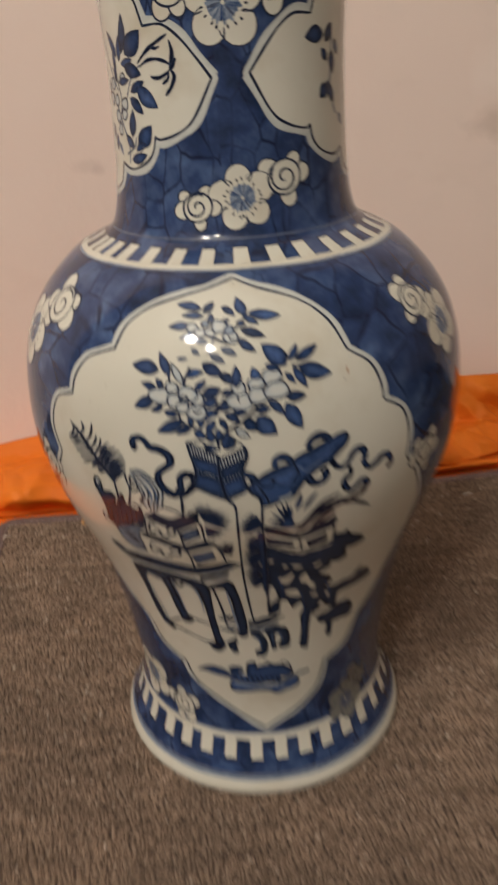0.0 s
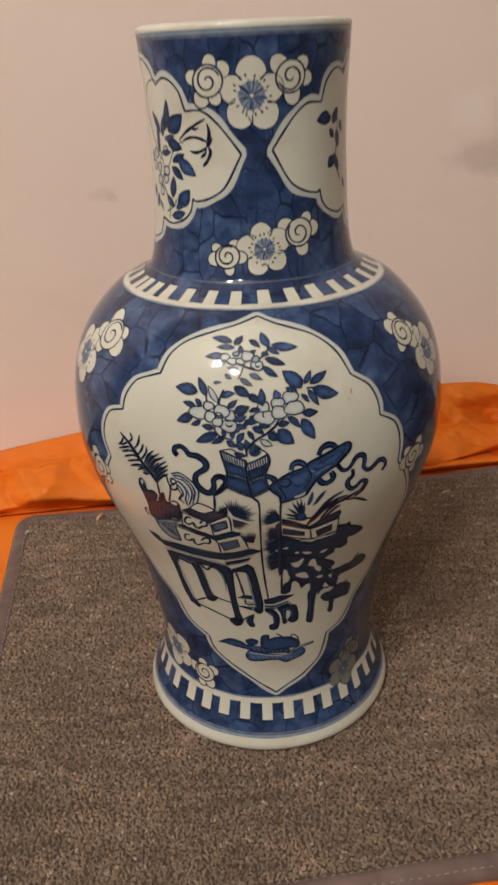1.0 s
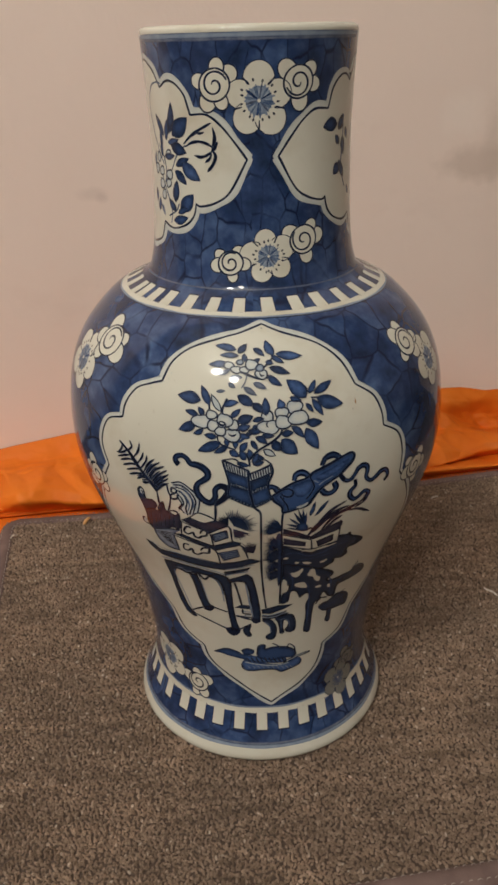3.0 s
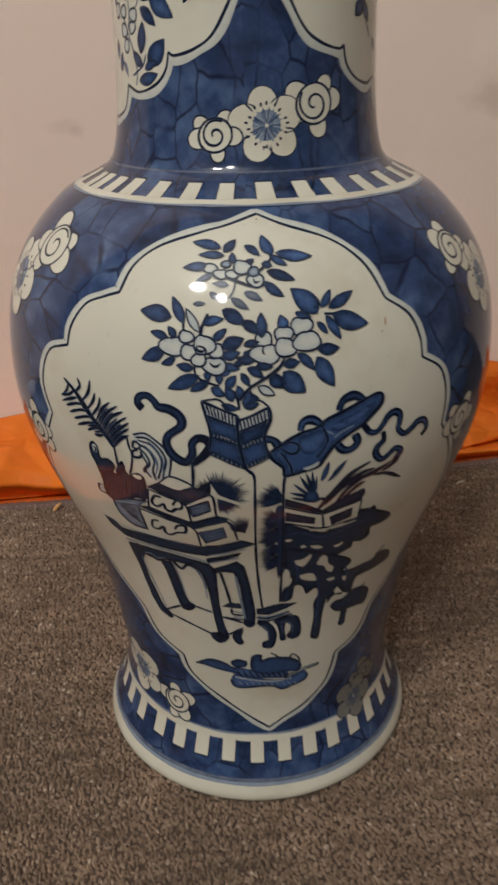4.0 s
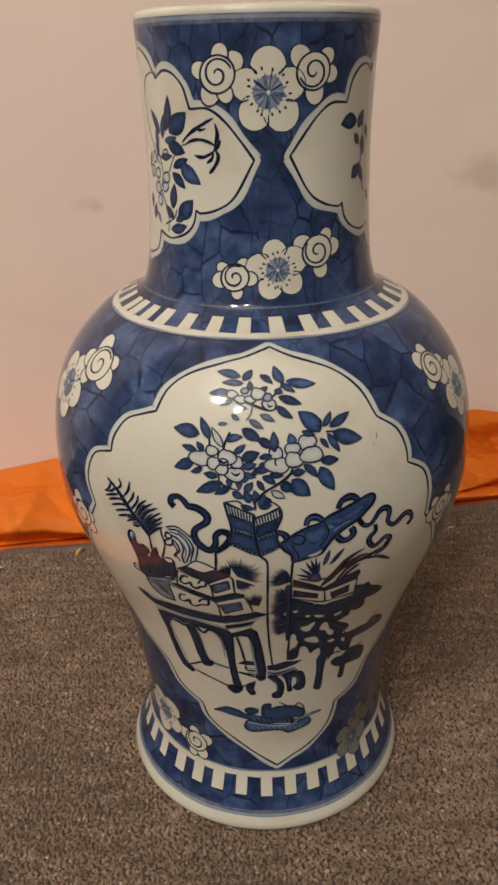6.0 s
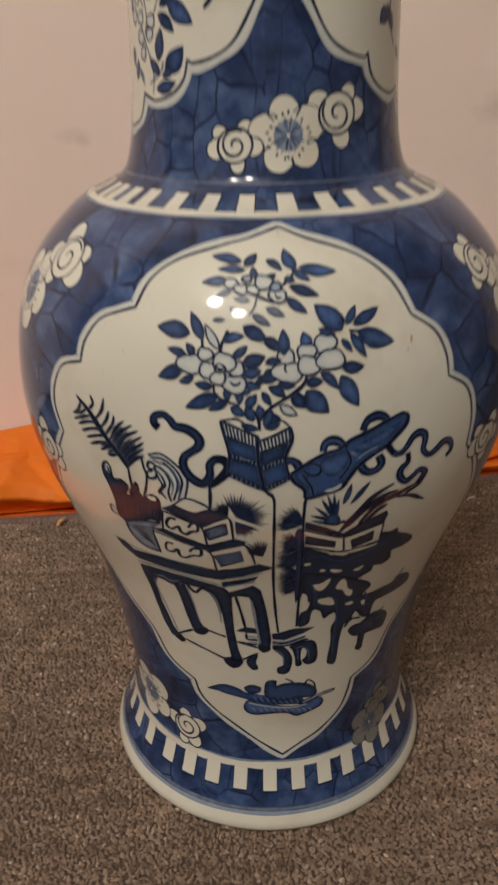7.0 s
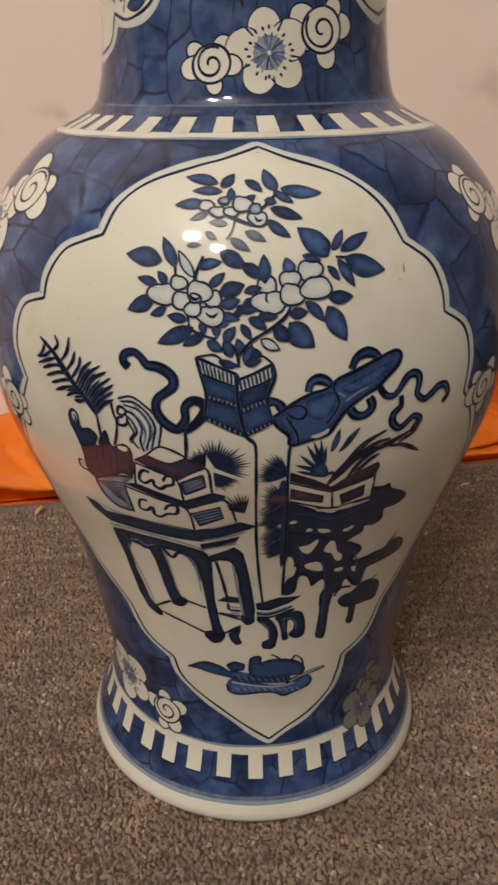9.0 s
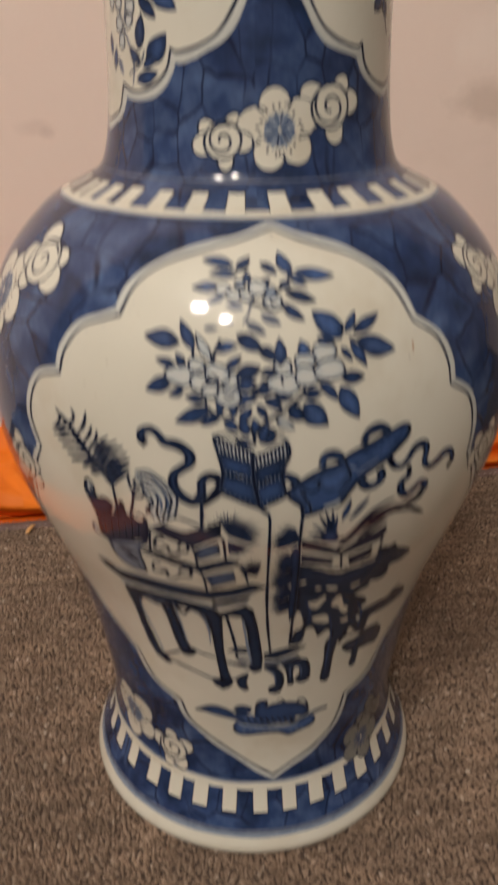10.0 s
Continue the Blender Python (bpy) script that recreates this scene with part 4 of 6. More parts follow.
def paint_scholar_table(art):
    art.facet("n", (-66.7, 177.1), (-61.3, 176.7), (-58, 172.6), (-46.4, 173.4), (-33, 173.1), (-22.3, 171.8), (-13.2, 173.4), (-3.6, 177.4), (2.3, 175), (-0, 173.6), (-10.6, 168.6), (-18.6, 164.9), (-28.1, 165.1), (-43.1, 166.4), (-58.4, 166.8), (-64.7, 171.9))
    art.hair(0.6, "a", (-64.5, 176.7), (-53.5, 174.1), (-41.2, 173.4), (-30, 172.2), (-22.5, 170.8))
    art.facet("n", (-19.8, 163.2), (-13.9, 165.4), (-3.9, 169.2), (-5.6, 166), (-14.2, 161.8), (-19.2, 159.1))
    art.facet("n", (-58.5, 162.9), (-48.6, 163.8), (-35.2, 163.2), (-24.7, 161.1), (-19.3, 159.3), (-17, 156.9), (-22.3, 155), (-29.7, 156.6), (-36.6, 157.3), (-45, 155.4), (-53, 156.9), (-58.5, 159.2))
    art.line(0.95, "a", (-59.4, 164.4), (-48, 165.5), (-34.9, 164.5), (-25.3, 162.5), (-19.2, 160.3))
    art.line(0.8, "a", (-18.4, 165.6), (-10.6, 168.1), (-2.2, 171.5))
    art.line(0.8, "a", (-19.1, 159.8), (-11.8, 162.7), (-5.4, 165))
    art.piece("painted_table_leg")
    art.facet("n", (-59, 161.8), (-52.4, 164.1), (-50.4, 158.5), (-54.3, 150.8), (-55.1, 138.2), (-52.6, 121.9), (-50.1, 117.6), (-47.3, 113.3), (-49.6, 111.8), (-55.7, 115.3), (-58.8, 124), (-59.4, 136.2), (-58.9, 147.6), (-59.2, 156.2))
    art.piece("")
    art.line(0.6, "a", (-53.4, 154.9), (-54.3, 149.5), (-53.2, 138.6), (-51.4, 126.8), (-50.3, 119.5))
    art.line(1.3, "l", (-52.9, 156.8), (-48.4, 158), (-45, 155.4), (-40.2, 157.5), (-37.1, 156.7))
    art.hair(0.8, "a", (-51.6, 158), (-47.2, 159.1), (-44.3, 156.9), (-39.7, 158.7))
    art.piece("painted_table_leg")
    art.facet("n", (-43.4, 156), (-37.1, 156.7), (-36.4, 146.8), (-35.5, 133), (-33.5, 127.5), (-31.2, 125.3), (-34.3, 121.8), (-38.8, 121.9), (-40.4, 125.4), (-41.7, 133.8), (-42.2, 148.6))
    art.piece("")
    art.line(0.6, "a", (-36.3, 156.3), (-35.8, 144.1), (-34.9, 130.7))
    art.line(1.3, "l", (-36.7, 158.3), (-33.2, 152.7), (-29.6, 156.3), (-25.8, 154.4), (-23.4, 148.7), (-22.9, 140.1))
    art.piece("painted_table_leg")
    art.facet("n", (-30.2, 157.9), (-23.1, 160.9), (-17.8, 158), (-16.3, 152.1), (-16.9, 141.8), (-17.3, 129), (-16.1, 115.3), (-14, 108.1), (-16.5, 102.8), (-20, 101.6), (-24.6, 105.1), (-24.7, 108.6), (-20.4, 109.6), (-21.4, 119.6), (-21.9, 132.1), (-22.2, 143.5), (-23.4, 151), (-25.7, 155), (-29.7, 156.6))
    art.piece("")
    art.line(0.7, "a", (-28.5, 155.6), (-24.6, 152.6), (-23.2, 144.7), (-23.3, 133.2))
    art.piece("painted_table_leg")
    art.facet("n", (-17.2, 156.4), (-11.3, 159.7), (-6.4, 162.7), (-3.3, 159.3), (-1.6, 149.1), (-0, 136.3), (1.4, 123.6), (0.8, 116.1), (-2.8, 114.1), (-5.7, 117.1), (-5, 121.1), (-5.2, 129.9), (-6.2, 145.2), (-8.5, 153.8), (-12.5, 154.3), (-16.8, 152.6))
    art.piece("")
    art.line(1.0, "a", (-7.6, 151.3), (-6.3, 136.2), (-4.2, 120.1))
    art.line(1.0, "l", (-14.4, 153.3), (-12.7, 140.9), (-11.5, 131.3))
    art.line(1.0, "l", (-50.3, 117.8), (-40, 123.8))
    art.line(1.0, "l", (-47, 115.4), (-34.1, 111.5), (-24.1, 107.7))
    art.line(1.0, "l", (-31.3, 125.9), (-22, 123.3))
    art.line(1.0, "l", (-16.3, 120.8), (-5.7, 117.6))
    art.line(1.0, "l", (-14.2, 108.5), (-5.6, 113.8))
    art.fill("l", (-24.6, 107.6), (-19.3, 109.4), (-14, 107.8), (-15.6, 103.9), (-20, 101.9), (-23.7, 104.3))
    art.fill("l", (-49.4, 117.6), (-47.1, 115.3), (-47.2, 112.9), (-50, 112.2), (-52, 114.2))
    art.fill("l", (-39.5, 123.8), (-33.2, 127.8), (-30.9, 125.6), (-34.3, 121.8), (-38.6, 121.7))
    art.fill("l", (-5.7, 117.6), (-3.1, 119.1), (1, 117.6), (0.4, 115.4), (-2.8, 114.1))


def paint_stand(art):
    art.facet("n", (-16.4, 128.3), (-11.6, 131.8), (-5.8, 130.9), (-5.1, 127.4), (-11, 127.6))
    art.facet("n", (1.6, 127.4), (5.2, 128), (12.4, 130.3), (23.3, 129.8), (17.8, 126.3), (8.1, 122.6), (2.2, 123.3))
    art.line(1.0, "l", (-11.2, 127.1), (-10.8, 123.3), (-5.3, 122.8))
    art.line(0.8, "a", (-10.5, 125.1), (-5.4, 124.6))
    art.line(1.0, "l", (-15.1, 120.9), (-9.5, 119.7), (-5.4, 119.6))
    art.line(0.7, "a", (-10.4, 121.3), (-5.6, 121.1))
    art.line(1.1, "l", (2, 121.1), (8.6, 120.4), (19.1, 124.1))
    art.line(0.8, "a", (2, 122.1), (8.3, 121.5), (17.1, 123.9))
    art.line(1.1, "l", (2, 118.6), (9, 118.6), (20.6, 122.1))
    art.line(0.7, "a", (2.2, 119.8), (8.8, 119.4), (18.6, 122.7))
    art.fill("n", (-12.2, 108), (-9.4, 110.7), (-5.7, 112.3), (-6.9, 107), (-5.6, 103.1), (-8.5, 101.5), (-11.3, 104.3))
    art.fill("n", (2, 117.6), (8.1, 117.6), (12.3, 111.6), (12.9, 105.3), (10.8, 99.3), (5.5, 99.4), (4.8, 103.2), (8.3, 105.5), (7.6, 110.5), (4.1, 114.5))
    art.fill("n", (11, 118), (17.8, 120.6), (23.9, 120), (26.7, 112.9), (26.6, 105.5), (22.1, 103.7), (18.5, 106.8), (20.4, 109.9), (20.5, 113.9), (17.9, 115.6), (17.5, 109.7), (18.5, 104.3), (15.2, 103.8), (14.2, 109.9), (12.7, 115))
    art.line(0.8, "b", (3.7, 115.7), (7.6, 111.8), (8.5, 105.7))
    art.line(0.7, "b", (14.7, 116), (18, 117), (21.3, 114), (22, 108.9))
    art.line(0.6, "b", (15.6, 114.9), (16.1, 108.6))
    art.line(0.9, "l", (-1.3, 217.1), (1.6, 213.8), (1.9, 203.6), (1.8, 184.1))
    art.line(0.9, "l", (1.8, 188.2), (2, 165.4), (3.1, 145.1), (4.8, 128.2))
    art.line(0.9, "l", (-1.5, 217.4), (1.8, 213.7))
    art.line(0.9, "l", (6.9, 221.8), (11.8, 217.2), (11.9, 209))
    art.line(1.0, "l", (11.8, 211.2), (11.8, 199.3), (12.6, 180), (13.4, 154.9), (13.9, 131.5))


def paint_pine_sprays(art):
    art.fan(-13.5, 204.6, 7.4, 90, 178, 12, 0.8, "n")
    art.fan(-10.7, 203.9, 11.2, -22, 112, 21, 0.85, "d")
    art.fan(-11.3, 202.1, 9.4, -86, -24, 11, 0.85, "d")
    art.fan(-2, 182.2, 9.6, 80, 162, 12, 0.85, "k")
    art.fan(12.1, 200.3, 10.4, 112, 200, 15, 1.0, "d")
    art.fan(12.4, 188.1, 9.8, 125, 215, 15, 0.9, "d")
    art.fan(12.9, 178, 10.6, 112, 215, 16, 1.0, "d")
    art.fan(13.3, 169.3, 10.0, 130, 212, 12, 0.9, "d")
    art.fan(13.5, 160.1, 9.8, 120, 212, 13, 1.0, "d")
    art.fill("d", (9.1, 195.6), (11.6, 197.4), (12.4, 180.1), (13.2, 157.5), (12, 149.7), (10.6, 164.3), (10.5, 180.3))


def paint_planter(art):
    art.facet("w", (12.5, 197), (26.9, 190.5), (28.5, 181.3), (12.6, 187.6))
    art.facet("w", (27.3, 190.5), (42.1, 194.7), (43, 183.8), (28.9, 180.9))
    art.facet("k", (12.5, 201.6), (20.2, 197.5), (26.8, 192.8), (32.1, 196.9), (42.2, 201), (43.4, 198.6), (42.4, 194.4), (27.5, 190.4), (12.5, 197.5))
    art.facet("k", (12.9, 194.1), (24.7, 188.7), (24.7, 184.8), (13, 188.6))
    art.facet("k", (30.1, 188), (39.3, 191.1), (39.9, 185.1), (31.9, 182.3))
    art.line(0.7, "l", (12.5, 196.8), (27.2, 190))
    art.line(0.7, "l", (12.8, 187.6), (27.9, 181.2))
    art.line(0.7, "l", (27.3, 190.2), (28.7, 181))
    art.line(0.7, "l", (27.5, 190.2), (42.2, 194.2))
    art.line(0.7, "l", (28.9, 181.2), (43, 183.8))
    art.line(0.7, "l", (42.4, 194.6), (43.1, 183.5))
    art.line(0.9, "w", (23, 181.1), (31.8, 180.2), (42.7, 181.9))
    art.line(0.8, "l", (22.9, 182.5), (31.1, 181.2))
    art.leaf(21.6, 200.7, 13.6, 204.6, 1.95, "d")
    art.leaf(21.7, 201.3, 14.9, 208.9, 1.77, "d")
    art.leaf(22, 201.8, 17, 212.6, 1.95, "d")
    art.leaf(22.4, 202.3, 19, 214.1, 1.77, "d")
    art.leaf(22.6, 202.3, 21.3, 214.5, 1.77, "d")
    art.leaf(23.1, 202.2, 23.2, 211.7, 1.6, "d")
    art.leaf(20.5, 199.2, 14.3, 201.8, 1.6, "d")
    art.leaf(25, 208.6, 27.1, 217.5, 2.31, "m")
    art.leaf(28.2, 208.6, 33.6, 217, 2.31, "m")
    art.leaf(27.3, 207.9, 30.1, 212.6, 1.24, "m")
    art.fill("d", (18.9, 199.5), (20.1, 203.8), (22.4, 204.5), (24.4, 202), (24.3, 198))
    art.hair(2.4, "k", (25.5, 193.8), (30.4, 203), (36.2, 210.3), (43.1, 214.1))
    art.hair(2.4, "k", (26.8, 195.5), (33.6, 204.3), (39.8, 209.2), (45.2, 210.3))
    art.hair(2.2, "k", (28.4, 197.5), (34.4, 204.8), (44.5, 208.2), (53.9, 212.2))
    art.hair(1.8, "k", (44.7, 207.1), (50.7, 206), (58.6, 201))
    art.hair(2.0, "k", (31.8, 196.7), (36.3, 203.7), (41.6, 207.1))
    art.hair(2.0, "k", (33.5, 196.6), (38.3, 202.3), (41.9, 204.6))
    art.hair(1.6, "k", (24.8, 193.7), (28.2, 200.1), (32, 203.8))
    art.hair(1.3, "k", (24.2, 198.6), (25.9, 199.6), (27.8, 198.3))
    art.hair(1.8, "k", (48.3, 207.7), (53.7, 210.6), (55.2, 213.9))


def paint_gnarled_tree(art):
    art.fill("n", (12.7, 185.7), (17.4, 184.8), (28, 178.8), (31.8, 180), (37.5, 183.6), (40, 186.9), (43, 188.5), (47.4, 187.7), (49.9, 188.5), (51.6, 185.3), (56.3, 182.5), (60.6, 179), (61, 176), (56.8, 173.9), (52.1, 173.5), (53, 168), (49.6, 165.4), (45.4, 166.4), (45.2, 163.1), (42.1, 161.2), (38.9, 159.7), (32, 161.1), (19.3, 166.2), (14, 167.1))
    art.fill("n", (13.9, 169), (21.5, 168.3), (31.4, 164), (39.2, 159.6), (46.4, 154.7), (48.4, 150.6), (45.5, 146), (52, 145.5), (56.5, 146.3), (62.5, 146.5), (65.3, 149.5), (70.3, 149.4), (76.2, 144.9), (77, 139.5), (67.8, 137.8), (59.8, 137.5), (55.9, 136.9), (55.1, 133.4), (54.7, 127.4), (49.6, 128.6), (44.9, 134.2), (43.5, 131.6), (43.8, 128.2), (40.1, 127.2), (39.3, 124.7), (38.9, 117.5), (39.2, 104.3), (38, 100.2), (34.7, 101.2), (33.2, 103.6), (33.6, 116.2), (32.3, 126.9), (33.9, 132.7), (32.4, 137.6), (29.9, 136.7), (27.2, 134.7), (24.4, 140.9), (20.7, 141.7), (19.8, 133.1), (15.7, 130.9), (14.3, 133.4), (15.1, 140.7), (18.1, 143.2), (18.5, 148.5), (14.8, 149.3))
    art.fill("w", (18.7, 160.6), (22.4, 161.4), (25.7, 164), (26, 161.4), (23.6, 156.2), (20.7, 157.1))
    art.fill("w", (29.7, 156), (31.2, 161.3), (33.5, 160.6), (35.8, 154.3), (38.8, 151.2), (38.6, 147.6), (35.8, 149.3), (33.4, 153.6))
    art.fill("w", (22.4, 149.1), (25.3, 150), (29, 149.1), (31.1, 143.8), (27.3, 144.5), (23.4, 146.7))
    art.fill("w", (14.6, 154.7), (16.9, 153.5), (17.7, 147.5), (16.8, 143.4), (15.1, 143.7))
    art.fill("w", (36.9, 142.6), (40.8, 142.9), (41.3, 140.9), (38.6, 140.8))
    art.fill("w", (46, 141.1), (49, 140.7), (49.3, 138), (47.5, 137.9))
    art.hair(2.0, "w", (13.6, 175.7), (16.5, 176))
    art.hair(2.0, "w", (20.3, 170.7), (23, 170.1))
    art.hair(2.0, "w", (24.8, 170.2), (27.1, 168.9), (30.5, 167.8))
    art.hair(2.0, "w", (35.6, 166.9), (37.9, 166.9), (39.8, 168.5))
    art.hair(2.0, "w", (30.7, 181.2), (34.6, 181.8), (37.7, 182.6))
    art.hair(1.0, "m", (14.2, 179.8), (20.1, 180), (27.7, 175.5), (35.8, 176.3), (43.5, 179.6), (50.5, 180.5))
    art.hair(1.0, "m", (18.4, 174.4), (28.2, 172.3), (36.5, 173.1), (43.3, 173.8))
    art.hair(1.0, "m", (17.2, 163.4), (20.8, 153.6), (20.9, 144.3))
    art.hair(1.0, "m", (30.6, 148.7), (33.7, 137.2), (34.9, 123.9), (35.6, 108.2))
    art.hair(1.0, "m", (43.5, 152.4), (48.4, 142.8), (49.8, 131.9))
    art.hair(1.0, "m", (55.4, 142.6), (63.6, 144.1), (70.6, 146.6))
    art.fill("n", (43.2, 122.4), (46.3, 124.4), (50, 124.4), (54.4, 127.5), (58.2, 128.5), (65.4, 126.2), (69.9, 121.1), (68.9, 113.7), (62.3, 114.1), (56.5, 114.4), (48.3, 115.7), (43.8, 119.6))
    art.fill("n", (51.1, 116.6), (55.3, 115), (55.6, 110.4), (55.8, 105.2), (53.8, 103.9), (50.9, 106.1), (51.3, 110.3))
    art.line(1.2, "n", (40.4, 124.8), (42.9, 129.2), (48.9, 128.3))
    art.hair(0.8, "l", (57.9, 128), (62.3, 127.8), (65.1, 129.4))
    art.hair(0.8, "l", (62.7, 148.4), (65.8, 150.8), (67.3, 154.6))
    art.hair(0.9, "m", (47.3, 119.9), (56.2, 120.4), (65.2, 123))


def paint_lotus_leaf(art):
    art.fill("d", (-37.3, 84.2), (-27.5, 89), (-19.2, 88.2), (-14.6, 85.9), (-4.7, 84.4), (-5.8, 78.9), (-14.9, 81.2), (-24.8, 82.7), (-31, 83.9))
    art.line(0.7, "l", (-37.3, 84.2), (-27.5, 89), (-19.2, 88.2), (-14.6, 85.9))
    art.fill("d", (-14.4, 88.8), (-10, 90.9), (-4.5, 89.7), (-5.5, 86.1), (-11.8, 85.4))
    art.line(0.7, "l", (-14.4, 88.8), (-10, 91.1), (-4.5, 89.7))
    art.fill("m", (-12.5, 84.6), (-2.5, 84.4), (10.1, 82), (20.4, 81), (19.3, 77.2), (7, 77.6), (-5.8, 78.9), (-11.2, 81.1))
    art.fill("d", (-1.1, 93.3), (3.8, 94.4), (4.1, 90.7), (9.9, 92.1), (19.2, 91.2), (26.2, 87.8), (28.8, 83.7), (26.4, 80.6), (18.5, 81), (10.1, 79.9), (0.6, 81.8), (-2.4, 85.5))
    art.line(0.8, "l", (-2.4, 85.5), (-1.1, 93.3), (3.8, 94.4), (4.1, 90.7), (9.9, 92.1), (19.2, 91.2), (26.2, 87.8), (28.9, 83.3), (26.1, 80.3))
    art.line(0.7, "l", (20.6, 89.2), (22.9, 93.1), (27, 89.8), (28.1, 84.6))
    art.line(0.7, "l", (9.8, 95.6), (13.2, 93.5), (14.8, 91.5))
    art.fill("m", (-14.9, 76.8), (-12.1, 80.4), (-2.6, 79.3), (10.2, 76.6), (20, 76.4), (30.5, 79.7), (34, 76.6), (32.3, 72.7), (23.8, 70.2), (17.4, 68.7), (12, 71.3), (3.8, 71.9), (-9.3, 70.6), (-14.1, 72.8))
    art.line(0.8, "l", (-14.9, 76.8), (-14.1, 72.8), (-9.3, 70.6), (3.8, 71.9), (12, 71.3), (17.4, 68.7), (23.8, 70.2), (32.3, 72.7), (34, 76.6))
    art.line(1.7, "l", (18.4, 76.7), (29.8, 80.6), (41.2, 82.1))
    art.line(0.7, "q", (20, 77.1), (29.8, 80.6), (39.7, 82.2))
    art.line(0.8, "q", (-12.2, 78.5), (0.6, 76.4), (13.5, 75.1), (23.4, 76))
    art.hair(0.8, "l", (-10.4, 83), (-9.2, 80.6), (-7.1, 78.1))
    art.hair(0.8, "l", (-6.9, 83.2), (-5.7, 80.7), (-3.5, 78.2))
    art.hair(0.8, "l", (-3.4, 83.3), (-2.2, 80.8), (-0, 78.2))
    art.hair(0.8, "l", (0, 83.3), (1.2, 80.7), (3.5, 78.1))
    art.hair(0.8, "l", (3.5, 83.2), (4.7, 80.6), (7, 77.9))
    art.hair(0.8, "l", (6.9, 83), (8.2, 80.4), (10.5, 77.7))
    art.hair(0.8, "l", (10.4, 82.7), (11.7, 80.1), (14.1, 77.3))
    art.hair(0.8, "l", (13.9, 82.4), (15.3, 79.7), (17.7, 76.8))
    art.hair(0.8, "l", (17.5, 81.9), (18.9, 79.1), (21.4, 76.2))
    art.hair(0.7, "a", (-10.7, 75.4), (-8.8, 74), (-8.2, 72.6))
    art.hair(0.7, "a", (-6.8, 75.6), (-4.9, 74.2), (-4.3, 72.7))
    art.hair(0.7, "a", (-3, 75.7), (-1.1, 74.2), (-0.4, 72.7))
    art.hair(0.7, "a", (0.9, 75.7), (2.8, 74.1), (3.5, 72.6))
    art.hair(0.7, "a", (4.7, 75.5), (6.7, 73.9), (7.4, 72.4))
    art.hair(0.7, "a", (8.6, 75.3), (10.6, 73.6), (11.3, 72.1))
    art.hair(0.7, "a", (12.5, 74.9), (14.6, 73.2), (15.3, 71.6))
    art.hair(0.7, "a", (16.5, 74.4), (18.6, 72.6), (19.3, 71))
    art.hair(0.7, "a", (20.5, 73.7), (22.6, 71.9), (23.4, 70.2))
    art.hair(0.7, "a", (24.6, 73), (26.8, 71), (27.6, 69.4))


